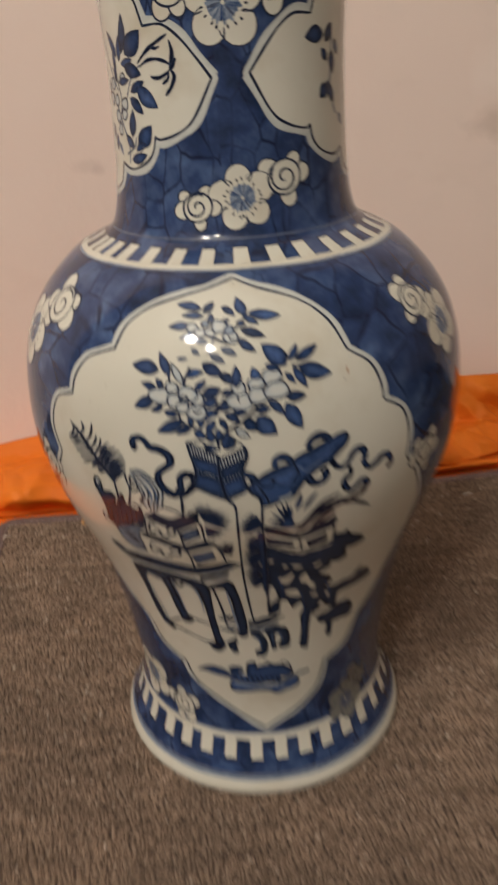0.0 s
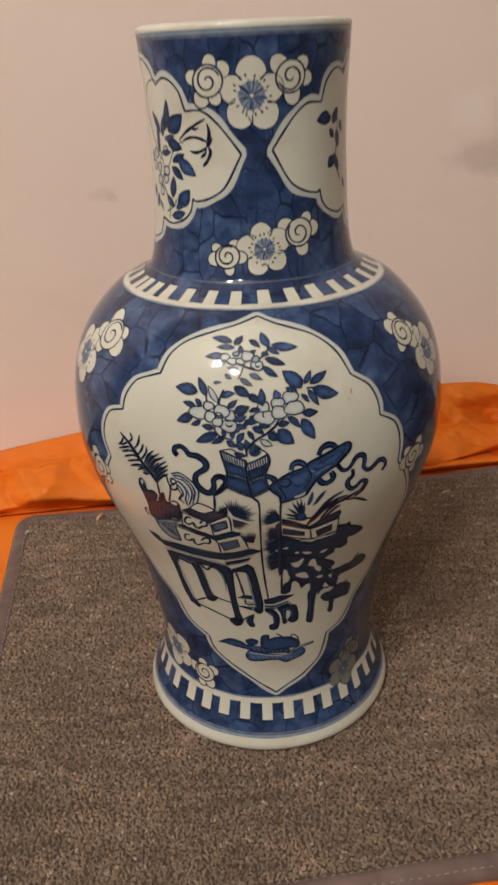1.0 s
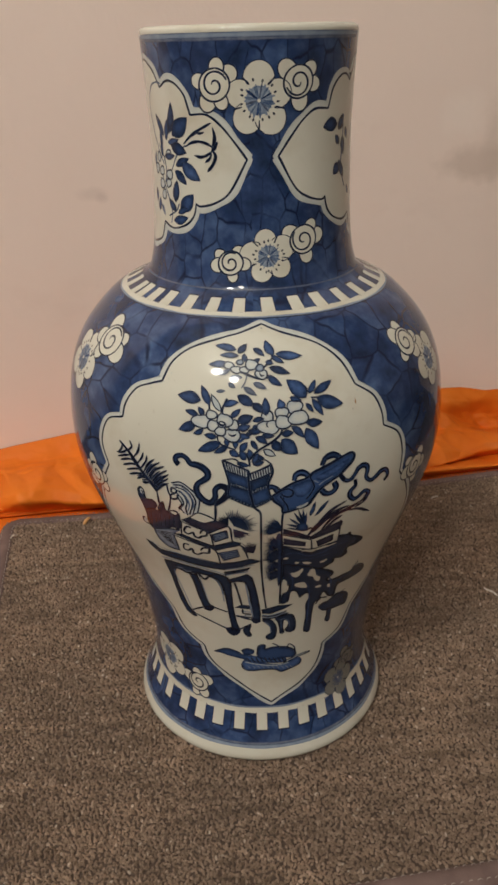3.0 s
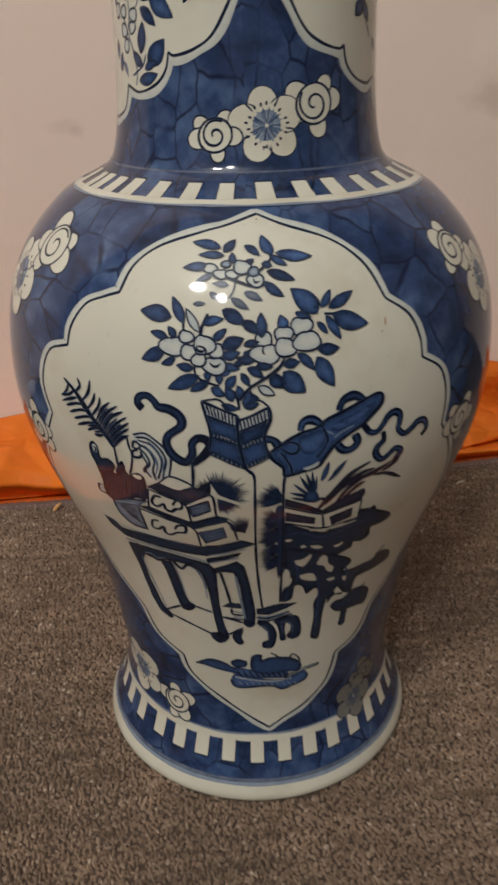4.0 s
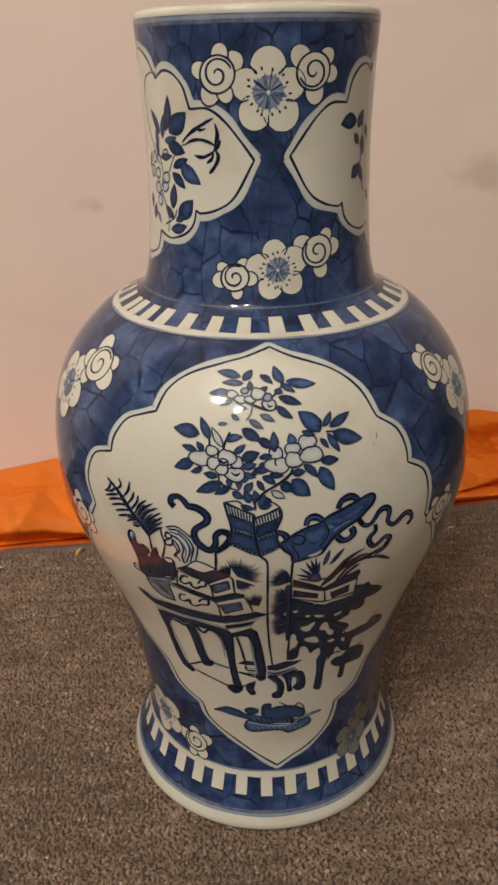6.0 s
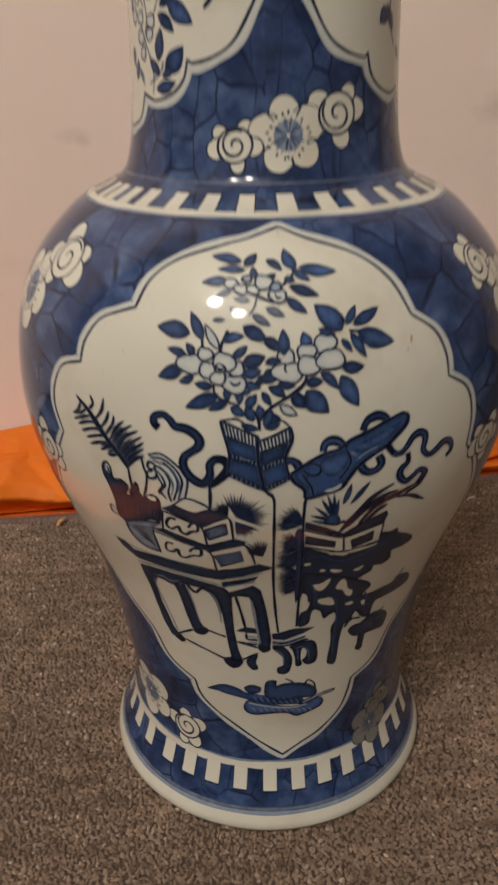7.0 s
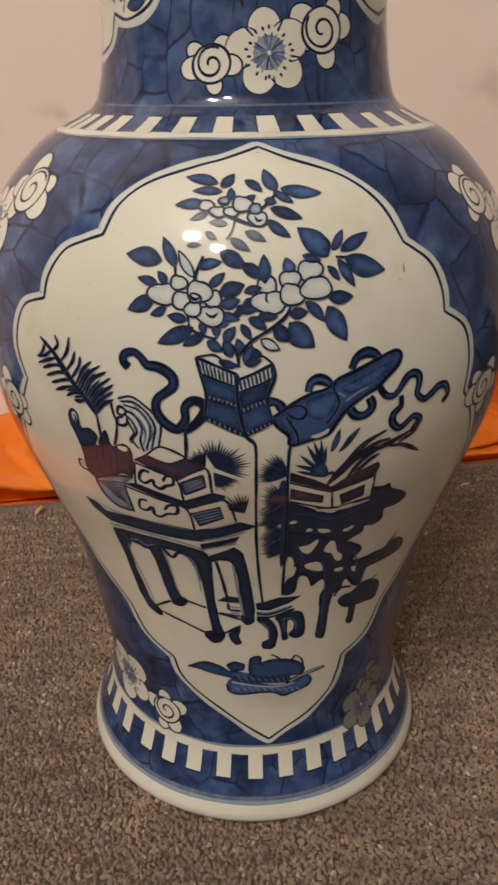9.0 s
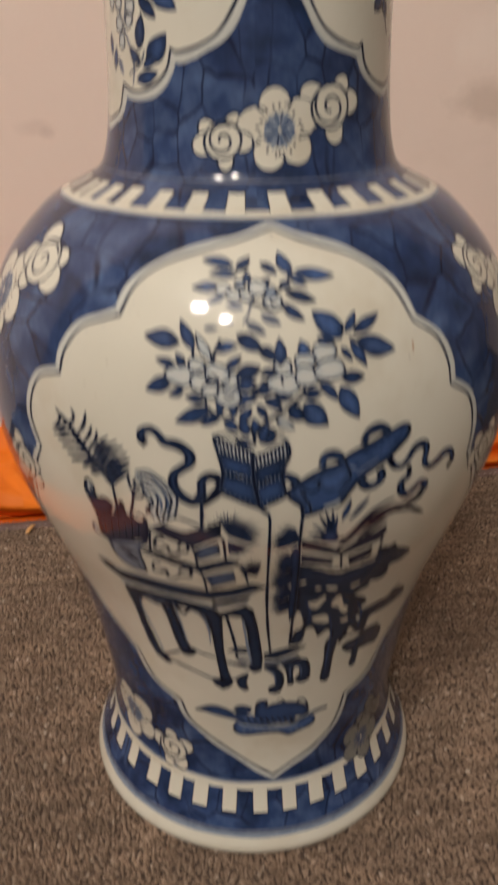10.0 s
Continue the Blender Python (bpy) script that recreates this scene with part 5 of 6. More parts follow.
def paint_neck_sprays(art):
    art.line(0.8, "p", (-91.9, 435.4), (-100.7, 436), (-112.3, 433.7), (-119.5, 427.1), (-119, 419.9), (-112.8, 411.4), (-103.8, 403), (-96.3, 397.8))
    art.line(0.9, "p", (-101.3, 392.6), (-95.2, 386.4), (-88.6, 379.8), (-85.4, 373.9), (-87.1, 368.5))
    art.line(0.7, "m", (-105, 407.4), (-96.4, 401.9), (-92.4, 394.7), (-94.8, 388.5))
    art.line(0.7, "m", (-74.7, 379.2), (-78.7, 375.3), (-90.9, 371.9))
    art.line(0.7, "m", (-63.6, 407.7), (-74.6, 403), (-83.1, 395.3))
    art.bloom(-87.4, 403, 2.2, 1.9, "q")
    art.bloom(-87.4, 392.9, 2.5, 2.5, "q")
    art.bloom(-100.9, 394.2, 2.2, 2.4, "q")
    art.bloom(-101.1, 387.8, 2.4, 2.6, "q")
    art.bloom(-111.1, 395, 2.2, 2.6, "q")
    art.bloom(-106, 400.8, 2, 2.4, "q")
    art.bloom(-89.3, 388.6, 2.2, 2.2, "q")
    art.bloom(-98.4, 382.5, 2, 2.6, "q")
    art.leaf(-85, 412.4, -78.8, 427.3, 5.4, "d")
    art.leaf(-80.4, 412, -59.8, 420.5, 9.5, "d")
    art.leaf(-93.7, 410.9, -107.3, 421.3, 4.2, "d")
    art.leaf(-89.9, 409.3, -86.8, 419.2, 3.6, "d")
    art.leaf(-97.8, 405.4, -99.7, 414.1, 3.2, "d")
    art.leaf(-99.1, 401.2, -99.1, 408.9, 3, "d")
    art.leaf(-87.1, 408.3, -71.6, 410.1, 3.4, "m")
    art.leaf(-94.2, 401.5, -78.2, 402.3, 3.4, "d")
    art.leaf(-82.5, 407.3, -62.7, 404, 6.4, "d")
    art.leaf(-77.2, 397.6, -60.2, 401.5, 4.2, "d")
    art.leaf(-68.8, 399.2, -48.4, 391.2, 7.4, "m")
    art.leaf(-78.5, 395.2, -64, 388.8, 5, "d")
    art.leaf(-79.9, 379.5, -76.6, 390.6, 5.4, "d")
    art.leaf(-78.7, 375.3, -89.5, 380.7, 4.2, "d")
    art.leaf(-72.6, 375.7, -56.5, 384.4, 8.2, "d")
    art.leaf(-83, 370.1, -63.5, 372.6, 5, "d")
    art.leaf(-76.2, 374.3, -63.8, 376.9, 3.4, "m")
    art.leaf(-110.5, 373.3, -107.1, 380.5, 4, "m")
    art.leaf(-116.4, 384.7, -114.7, 377.7, 3.6, "m")
    art.leaf(-116.3, 396.1, -113.2, 403.3, 3.2, "p")
    art.leaf(-104.9, 377, -97.9, 371.3, 3, "p")
    art.hair(1.3, "l", (-65.7, 408.2), (-56.5, 412.2), (-46.8, 415.2), (-34.9, 418.4))
    art.hair(1, "l", (-52.1, 414.5), (-47.1, 413.5), (-42, 414.1))
    art.hair(1.2, "l", (-63.7, 406.9), (-55.6, 409.1), (-46.4, 409.6), (-36.7, 408), (-33.4, 405.8))
    art.hair(1.5, "l", (-34, 416.4), (-32.2, 412), (-33.8, 407.5), (-35.9, 404.7))
    art.hair(1.5, "l", (-29.5, 409.8), (-32.1, 407.3), (-35.8, 405.2))
    art.hair(1.3, "l", (-53.7, 403.2), (-46.6, 402.5), (-40.3, 403.5), (-35.2, 405.2))
    art.hair(1.5, "l", (-34.6, 405.8), (-31.9, 403), (-34.6, 399.3), (-40.4, 395.7))
    art.hair(1.2, "l", (-35.9, 404.7), (-37.4, 402.1), (-42.5, 400))


def paint_neck_fruit(art):
    art.line(0.9, "m", (105.4, 419.2), (105.3, 406.4), (102.5, 393.5), (111.2, 383.8))
    art.leaf(93.6, 415.1, 72.7, 414.3, 7.31, "d")
    art.leaf(96.1, 412.4, 104, 419.5, 5.85, "d")
    art.leaf(104.9, 409, 107.4, 399.8, 5.12, "d")
    art.leaf(98.8, 396, 88.5, 391.1, 6.21, "d")
    art.leaf(108.1, 388.8, 97.6, 397.7, 4.75, "d")
    art.leaf(118, 384.3, 124.7, 378.5, 3.65, "p")
    art.leaf(98.1, 405.4, 91.2, 409.9, 4.02, "d")
    art.leaf(111, 413.2, 115.7, 407.1, 3.65, "d")


BLOSSOMS = (
    (8.4, 428, 15.46, 90),
    (14.8, 354.6, 13.02, 100),
    (-112.6, 276.5, 16.8, 60),
    (112.6, 272.5, 15.0, 120),
    (-93.5, 57.5, 16.11, 40),
    (75.9, 43.8, 12.66, 140),
)


BUDS = (
    (-30.5, 435.0, 9.2, 20),
    (44, 435.6, 9.3, 200),
    (-19.9, 351.4, 7.8, 60),
    (49.5, 361.5, 9.2, 140),
    (-92.0, 293.2, 11.6, 30),
    (-92.2, 214.5, 9.2, 90),
    (95.4, 288.2, 9.9, 10),
    (88.8, 218.0, 9.2, 60),
    (-58, 49.3, 9.32, 100),
    (85.5, 56.7, 8.71, 30),
)


def paint_glaze_speck(art):
    for row in (
        (48.4, 266.8, 48.7, 270.1, 0.82, "r"),
        (46.5, 265.4, 47, 264.5, 0.45, "e"),
        (35.9, 269.7, 36, 269, 0.53, "e"),
    ):
        art.leaf(*row)


def blossom(parent, u, v, r, turn):
    """A white five-petalled blossom with a blue heart and dotted stamens; low on the right it is greyed, with shade
    painted in.
    """
    art = Art(0.00012)
    g = girth(v)
    # low on the right the shade is put into the petal colour
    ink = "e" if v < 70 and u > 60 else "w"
    spin = radians(turn)
    for k in range(5):
        a = spin + k * math.tau / 5
        art.piece("painted_petal")
        petal = art.ball(u + 0.60 * r * math.cos(a) / g, v + 0.60 * r * math.sin(a), r * (0.49 + 0.045 * math.sin(k * 2.1 + turn)), 0.93, a, 22)
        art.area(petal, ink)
        art.edge(petal, 0.5)
    art.piece("")
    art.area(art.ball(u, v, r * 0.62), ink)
    for k in range(5):
        a = spin + (k + 0.5) * math.tau / 5
        p = [(u + q * r * math.cos(a) / g, v + q * r * math.sin(a)) for q in (0.55, 0.7, 0.84)]
        art.ribbon(flow(p), 0.75, "l", 0.5)
    rng = random.Random(int(u * 10 + v))
    art.area(art.ball(u, v, r * 0.43, 0.95, 1.0), "e" if ink == "e" else "a")
    for k in range(22):
        a = k * math.tau / 22 + rng.uniform(-0.1, 0.1)
        p = [(u + q * r * math.cos(a) / g, v + q * r * math.sin(a)) for q in (0.05, 0.28, rng.uniform(0.40, 0.52))]
        art.ribbon(flow(p), r * rng.uniform(0.05, 0.09), "p" if ink == "e" else "bambapb"[k % 7], 0.5)
    art.area(art.ball(u, v, r * 0.055, 0.9, 2.0), "w")
    for k in range(0 if ink == "e" else 17):
        a = k * math.tau / 17 + rng.uniform(-0.12, 0.12)
        b = rng.uniform(0.53, 0.62) * r
        art.area(art.ball(u + b * math.cos(a) / g, v + b * math.sin(a), 0.40 + 0.03 * r, 0.6, a, 8), "l")
    return art.done("blossom", parent, nest=True)


def bud(parent, u, v, r, turn):
    """A half-open bud: a spiral heart with small petals round it."""
    art = Art(0.00012)
    g = girth(v)
    # white buds turn grey low on the right, shade painted in
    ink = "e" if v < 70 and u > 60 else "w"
    r *= 1.08
    for k in range(5):
        a = radians(turn) + k * math.tau / 5 + 0.25 * math.sin(k * 4.0 + turn)
        out = art.ball(u + 0.78 * r * math.cos(a) / g, v + 0.78 * r * math.sin(a), r * (0.47 + 0.07 * math.sin(k * 2.3 + turn)), 0.85, a)
        art.piece("painted_petal")
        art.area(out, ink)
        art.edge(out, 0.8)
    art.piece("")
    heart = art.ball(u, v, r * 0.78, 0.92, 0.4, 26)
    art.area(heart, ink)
    art.edge(heart, 1.0)
    coil = []
    for k in range(22):
        a, q = radians(turn) + k * 0.42, r * 0.66 * (1 - k / 25)
        coil.append((u + q * math.cos(a) / g, v + q * math.sin(a)))
    art.ribbon(flow(coil), 1.05, "l", 0.3)
    return art.done("bud", parent, nest=True)


def cartouche(name, parent, segments, label, border=5.4):
    """A cream panel with a cusped outline: each segment is a run of points from one cusp to the next."""
    runs = [flow(run)[:-1] for run in segments]
    path = np.vstack(runs)
    art = Art(0.00004)
    art.step = 0.00002
    art.edge(path, border, "c")
    art.area(path, "w", 3.0)
    art.edge(path, 1.15)
    return art.done(name, parent, label)


def border(name, parent, v_line, width, v_tip, pitch, share, front, label):
    """A cream line round the vase with square teeth on one side, set by hand at uneven steps; each tooth is a part of it."""
    ring = Art(0.00008)
    u = np.linspace(0, math.tau * 100, 361)
    ring.ribbon(np.stack((u, np.full(361, v_line)), 1), width, "w")
    ob = ring.done(name, parent, label)
    half = pitch * share / 2
    root = v_line + (width * 0.4 if v_tip > v_line else -width * 0.4)
    over = 0.9 if v_tip > v_line else -0.9
    rng = random.Random(11)
    shapes = []
    for k in range(6):
        cut = Art(0.00009)
        cut.step = 0.00003
        lean, wide, tip = rng.uniform(-0.5, 0.5), half * rng.uniform(0.9, 1.12), v_tip + rng.uniform(-0.5, 0.5)
        for grow, ink in ((0.55, "l"), (0.0, "w")):
            end = tip + over * (grow > 0)
            box = [(-wide - grow, root), (wide + grow, root), (wide + grow + lean, end), (-wide * 0.95 - grow + lean, end)]
            cut.facet(ink, *(box if v_tip > v_line else box[::-1]))
        shapes.append(cut)
    rest = math.tau * 100 - front[-1] + front[0]
    steps = round(rest / pitch)
    places = list(front) + [front[-1] + rest * k / steps for k in range(1, steps)]
    meshes = [None] * 6
    for k, place in enumerate(places):
        q = k * 5 % 6 if k % 3 else (k + 2) % 6
        tooth = shapes[q].done("tooth", ob) if meshes[q] is None else new("tooth", meshes[q])
        meshes[q] = tooth.data
        tooth.parent = ob
        tooth.rotation_euler.z = place / 100
    return ob


def vase():
    top = new("vase")
    tagged(top, "tall blue and white porcelain baluster vase on a carpet mat", "vase")
    body = lathe("body", 10.2, 457.2, 240, GROUND, top, "cobalt-blue glazed body with cracked-ice ground")
    r = [float(np.interp(q, ARC, RADII)) for q in (10.2, 457.2)]
    z = [float(np.interp(q, ARC, HEIGHTS)) for q in (10.2, 457.2)]
    base = float(RADII[0])
    turned("foot", [(0.0, 0.006), (base - 0.014, 0.005), (base - 0.010, 0.0006), (base - 0.004, 0.0), (base - 0.0008, 0.0012), (base, 0.0034), (base - 0.0007, 0.0062), (r[0], z[0])], CREAM, top, "cream glazed foot rim")
    lip = float(RADII[-1])
    turned("rim", [(r[1], z[1]), (lip - 0.0001, 0.4275), (lip - 0.0006, 0.4291), (lip - 0.0022, 0.4300), (lip - 0.0044, 0.4295), (lip - 0.0058, 0.4275), (lip - 0.0085, 0.415), (lip - 0.011, 0.37), (lip - 0.010, 0.315), (0.070, 0.295), (0.098, 0.25), (0.100, 0.2), (0.075, 0.1), (0.06, 0.03), (0.0, 0.025)], CREAM, top, "cream glazed mouth rim and inside")
    u = np.linspace(0, math.tau * 100, 361)
    for name, v, w, ink in (("rim_line", 456.0, 2.0, "a"), ("rim_wash", 454.4, 1.4, "p"), ("shoulder_wash", 318.9, 1.4, "a"), ("shoulder_line", 318.0, 0.7, "l"), ("foot_border_wash", 38.4, 1.3, "a"), ("neck_ridge", 338.0, 0.9, "p"), ("foot_wash", 11.2, 2.2, "a"), ("foot_line", 13.2, 1.8, "p")):
        art = Art(0.00006)
        art.ribbon(np.stack((u, np.full(361, v)), 1), w, ink)
        art.done(name, top)
    border("shoulder_border", top, 321.0, 3.2, 332.6, 20.2, 0.43, (-113.6, -101.5, -85.8, -69.8, -49.6, -29.9, -10.3, 10.8, 32.0, 50.8, 71.8, 92.6, 114.6), "cream line with square teeth round the shoulder")
    border("foot_border", top, 36.0, 3.8, 22.4, 18.2, 0.47, (-93.4, -72.0, -54.2, -36.8, -18.2, 0.6, 18.8, 36.6, 53.9, 72.5, 89.8, 108.4), "cream line with square teeth round the foot")
    front = cartouche("front_panel", top, (
        ((4.9, 314.3), (-8, 309.3), (-18, 306.3), (-34, 300.1), (-43.0, 291.8), (-46.5, 280.8)),
        ((-46.5, 280.8), (-53, 278.3), (-60.4, 274.5), (-65.6, 265.9), (-66.8, 257.9)),
        ((-66.8, 257.9), (-77.3, 253.1), (-82, 239.6), (-78, 226.5)),
        ((-78, 226.5), (-86, 212.1), (-97, 186.1), (-99, 159.1), (-88, 133.1), (-69.2, 112.4)),
        ((-69.2, 112.4), (-62, 97.1), (-45.6, 87.4)),
        ((-45.6, 87.4), (-43, 78.1), (-35.7, 70.6), (-20, 60.1), (-6.6, 51.4), (9, 42.4)),
        ((9, 42.4), (20.5, 48.5), (34.4, 55.2), (46.5, 65.1), (51, 76.1), (52.3, 85.5)),
        ((52.3, 85.5), (68, 94.1), (75.6, 110.8)),
        ((75.6, 110.8), (90, 129.1), (98, 156.1), (94, 186.1), (84, 208.1), (75.5, 220.2)),
        ((75.5, 220.2), (76, 233.5), (72.6, 244.9), (63.2, 252.1)),
        ((63.2, 252.1), (62.6, 260.1), (59, 269.3), (50.3, 276.7)),
        ((50.3, 276.7), (44.9, 291.2), (34, 301.7), (14.9, 309.5), (4.9, 314.3)),
    ), "cream lobed panel painted with a bouquet, scholar's table and potted tree")
    start = 0.00015
    for name, painter in (
        ("pine_sprays", paint_pine_sprays), ("gnarled_tree", paint_gnarled_tree), ("planter", paint_planter), ("stand", paint_stand),
        ("scholar_table", paint_scholar_table), ("brush_pot", paint_brush_pot), ("horsetail_whisk", paint_horsetail_whisk), ("book_case", paint_book_case),
        ("peacock_feather", paint_peacock_feather), ("lotus_leaf", paint_lotus_leaf), ("lute_case", paint_lute_case), ("ribbon", paint_ribbon), ("ribbon", paint_ribbon_tail),
        ("flower_basket", paint_flower_basket), ("bouquet", paint_bouquet), ("flower_petals", paint_flower_petals),
    ):
        art = Art(start)
        art.limb, art.limb_width = {"scholar_table": ("painted_table_leg", 3.0), "lute_case": ("painted_strap", 1.9)}.get(name, ("", 3.0))
        painter(art)
        art.done("painted_" + name, front)
        start += 0.00002
    for c, side, painter, name in ((-125, 1, paint_neck_sprays, "painted_sprays"), (147.5, -1, paint_neck_fruit, "painted_fruit")):
        upper = (((122, 401.5), (111, 409.5), (98.5, 417.3), (85.5, 421.9), (69, 421.8)), ((69, 421.8), (66.5, 426), (63, 431), (54, 435.5), (43, 436.8), (31.5, 433.8)), ((31.5, 433.8), (27, 437), (20, 441.5), (8, 445), (0, 446)))
        lower = (((0, 356), (8, 357), (20, 360), (26, 368.5)), ((26, 368.5), (41, 366.2), (58, 368.7), (68, 373.5), (71.5, 380)), ((71.5, 380), (76.4, 378.8), (92, 381), (106, 386.5), (122, 401.5)))
        other = lambda runs: tuple(tuple((-x, y) for x, y in reversed(run)) for run in reversed(runs))
        loop = upper + other(upper) + other(lower) + lower
        if side < 0:
            loop = tuple(tuple((-x, y + 1.2) for x, y in reversed(run)) for run in reversed(loop))
        panel = cartouche("neck_panel", top, (
            *(tuple((c + x, y) for x, y in run) for run in loop),
        ), "cream lobed neck panel painted with a spray", 6.2)
        art = Art(0.00012)
        painter(art)
        art.done(name, panel)
    for row in BLOSSOMS:
        blossom(top, *row)
    for row in BUDS:
        bud(top, *row)
    speck = Art(0.00016)
    paint_glaze_speck(speck)
    speck.done("glaze_speck", front)
    return top


vase()


# ---- the orange cloth ----
def orange_cloth():
    """One crumpled sheet: heaped against the wall, tucked under itself at the front, then flat under the mat."""
    plain = np.array([(0.000, 0.0410), (0.018, 0.0370), (0.034, 0.0315), (0.044, 0.0280), (0.052, 0.0258), (0.070, 0.0240), (0.088, 0.0195), (0.101, 0.0125), (0.093, 0.0030), (0.080, -0.0070), (0.076, -0.0108)])
    stepped = np.array([(0.000, 0.0585), (0.018, 0.0550), (0.030, 0.0475), (0.034, 0.0335), (0.042, 0.0268), (0.060, 0.0285), (0.084, 0.0245), (0.093, 0.0180), (0.083, 0.0090), (0.096, 0.0050), (0.076, -0.0108)])
    heap, flat = 96, 84
    rows, cols = heap + flat, 480
    left, right = -0.376, 0.46

    def crease(x, y, seed):
        return 1 - 2 * abs(noise.noise(Vector((x, y, seed))))

    def facets(x, y, seed):
        """Flat tilted faces that meet in sharp creases, -1 to 1."""
        x, y = x + 0.55 * noise.noise(Vector((x * 0.9, y * 0.9, seed + 4))), y + 0.55 * noise.noise(Vector((x * 0.9, y * 0.9, seed + 8)))
        i, j = math.floor(x), math.floor(y)
        p, q = x - i, y - j
        at = lambda a, b: 2 * noise.cell(Vector((i + a + 0.5, j + b + 0.5, seed))) - 1
        if p > q:
            return at(0, 0) * (1 - p) + at(1, 0) * (p - q) + at(1, 1) * q
        return at(0, 0) * (1 - q) + at(0, 1) * (q - p) + at(1, 1) * p

    # the top edge along the wall: place, height over the heap's own
    edge_x, edge_up = (-0.376, -0.30, -0.266, -0.228, -0.208, -0.12, 0.12, 0.21, 0.24, 0.27, 0.36, 0.46), (-0.016, -0.0120, -0.0063, -0.0010, 0.0020, 0.004, 0.000, 0.0012, 0.000, -0.0065, -0.006, -0.010)
    knots = np.linspace(0, 1, len(plain))
    steps = np.linspace(0, 1, heap)
    verts = [None] * (rows * cols)
    for k in range(cols):
        x = left + (right - left) * k / (cols - 1)
        share = min(1.0, max(0.0, (x + 0.05) / 0.15))
        section = plain * (1 - share) + stepped * share
        out, up = np.interp(steps, knots, section[:, 0]), np.interp(steps, knots, section[:, 1])
        for _ in range(2):
            out[1:-1], up[1:-1] = (out[:-2] + 2 * out[1:-1] + out[2:]) / 4, (up[:-2] + 2 * up[1:-1] + up[2:]) / 4
        rise = float(np.interp(x, edge_x, edge_up))
        mouth = float(np.interp(x, (-0.30, -0.26, -0.20, 0.17, 0.21, 0.245, 0.30), (-0.006, 0.0035, -0.002, -0.010, -0.002, 0.006, 0.002)))
        lip = 0.0060 * noise.noise(Vector((x * 15, 1.0, 6.0))) + 0.0030 * facets(x * 26, 0.3, 2.5)
        for i in range(heap):
            s = steps[i]
            hold = max(0.0, min(1.0, (0.92 - s) / 0.12))
            free = min(1.0, s / 0.22) * hold * (1 + 0.45 * share)
            slow = noise.noise(Vector((x * 9, s * 1.6, 1.7)))
            fold = 0.0045 * slow + 0.0082 * facets(x * 17 + 0.9 * slow, s * 2.6 - x * 6, 3.5) + 0.0040 * facets(x * 34 + s * 2.2, s * 5.5 - x * 15, 7.5) + 0.0010 * facets(x * 90, s * 14 + x * 24, 5.5) + 0.0030 * max(0.0, crease(x * 8 + slow, s * 1.3 - x * 4, 2.2) - 0.5)
            sink = rise * max(0.0, 1 - s / 0.7) + 0.55 * free * fold + mouth * max(0.0, 1 - abs(s - 0.68) / 0.22)
            verts[i * cols + k] = on_wall(x, max(out[i] + lip * min(1.0, s / 0.5) * hold + 0.8 * free * fold, 0.0015), max(up[i] + sink, -0.0115))
        for i in range(flat):
            far = 0.076 + (0.561 - 0.076) * (i + 1) / flat
            slow = noise.noise(Vector((x * 6, far * 9, 4.2)))
            rest = 0.0028 * max(0.0, crease(x * 9 + slow, far * 12, 9.9)) ** 2 * min(1.0, (far - 0.076) / 0.03)
            verts[(heap + i) * cols + k] = on_wall(x, far, -0.0108 + rest)
    faces = [(i * cols + k, (i + 1) * cols + k, (i + 1) * cols + k + 1, i * cols + k + 1) for i in range(rows - 1) for k in range(cols - 1)]
    ob = link_mesh("orange_cloth", verts, faces, [ORANGE])
    hem = ob.modifiers.new("thickness", "SOLIDIFY")
    hem.thickness, hem.offset = 0.0008, 1.0
    return tagged(ob, "bright orange crumpled cloth bunched along the wall and under the mat", "cloth")


orange_cloth()


# ---- the carpet mat ----
MAT = Vector((-0.2579, 0.2223, 0.0))
MAT_W, MAT_D, TAPE_W = 0.72, 0.453, 0.014


def bow(across, down):
    """How far the mat's back edge is pushed in by the heaped cloth."""
    return 0.010 * np.maximum(0.0, 1 - ((across - 0.26) / 0.26) ** 2) * np.maximum(0.0, 1 - down / 0.11)


def on_mat(across, down, z):
    down += float(bow(across, down))
    p = MAT + ACROSS * across - INTO * down
    return (p.x, p.y, z)


def rounded(inset, step=0.004, radius=0.022):
    """The mat's outline, inset, as (across, down)."""
    w, d, r = MAT_W - inset, MAT_D - inset, radius - inset * 0.6
    out = []
    for cx, cy, a0 in ((w - r, inset + r, -90), (w - r, d - r, 0), (inset + r, d - r, 90), (inset + r, inset + r, 180)):
        out += [(cx + r * math.cos(radians(a0 + q)), cy + r * math.sin(radians(a0 + q))) for q in range(0, 91, 10)]
    loop = []
    for a, b in zip(out, out[1:] + out[:1]):
        k = max(1, int(math.dist(a, b) / step))
        loop += [(a[0] + (b[0] - a[0]) * i / k, a[1] + (b[1] - a[1]) * i / k) for i in range(k)]
    return loop


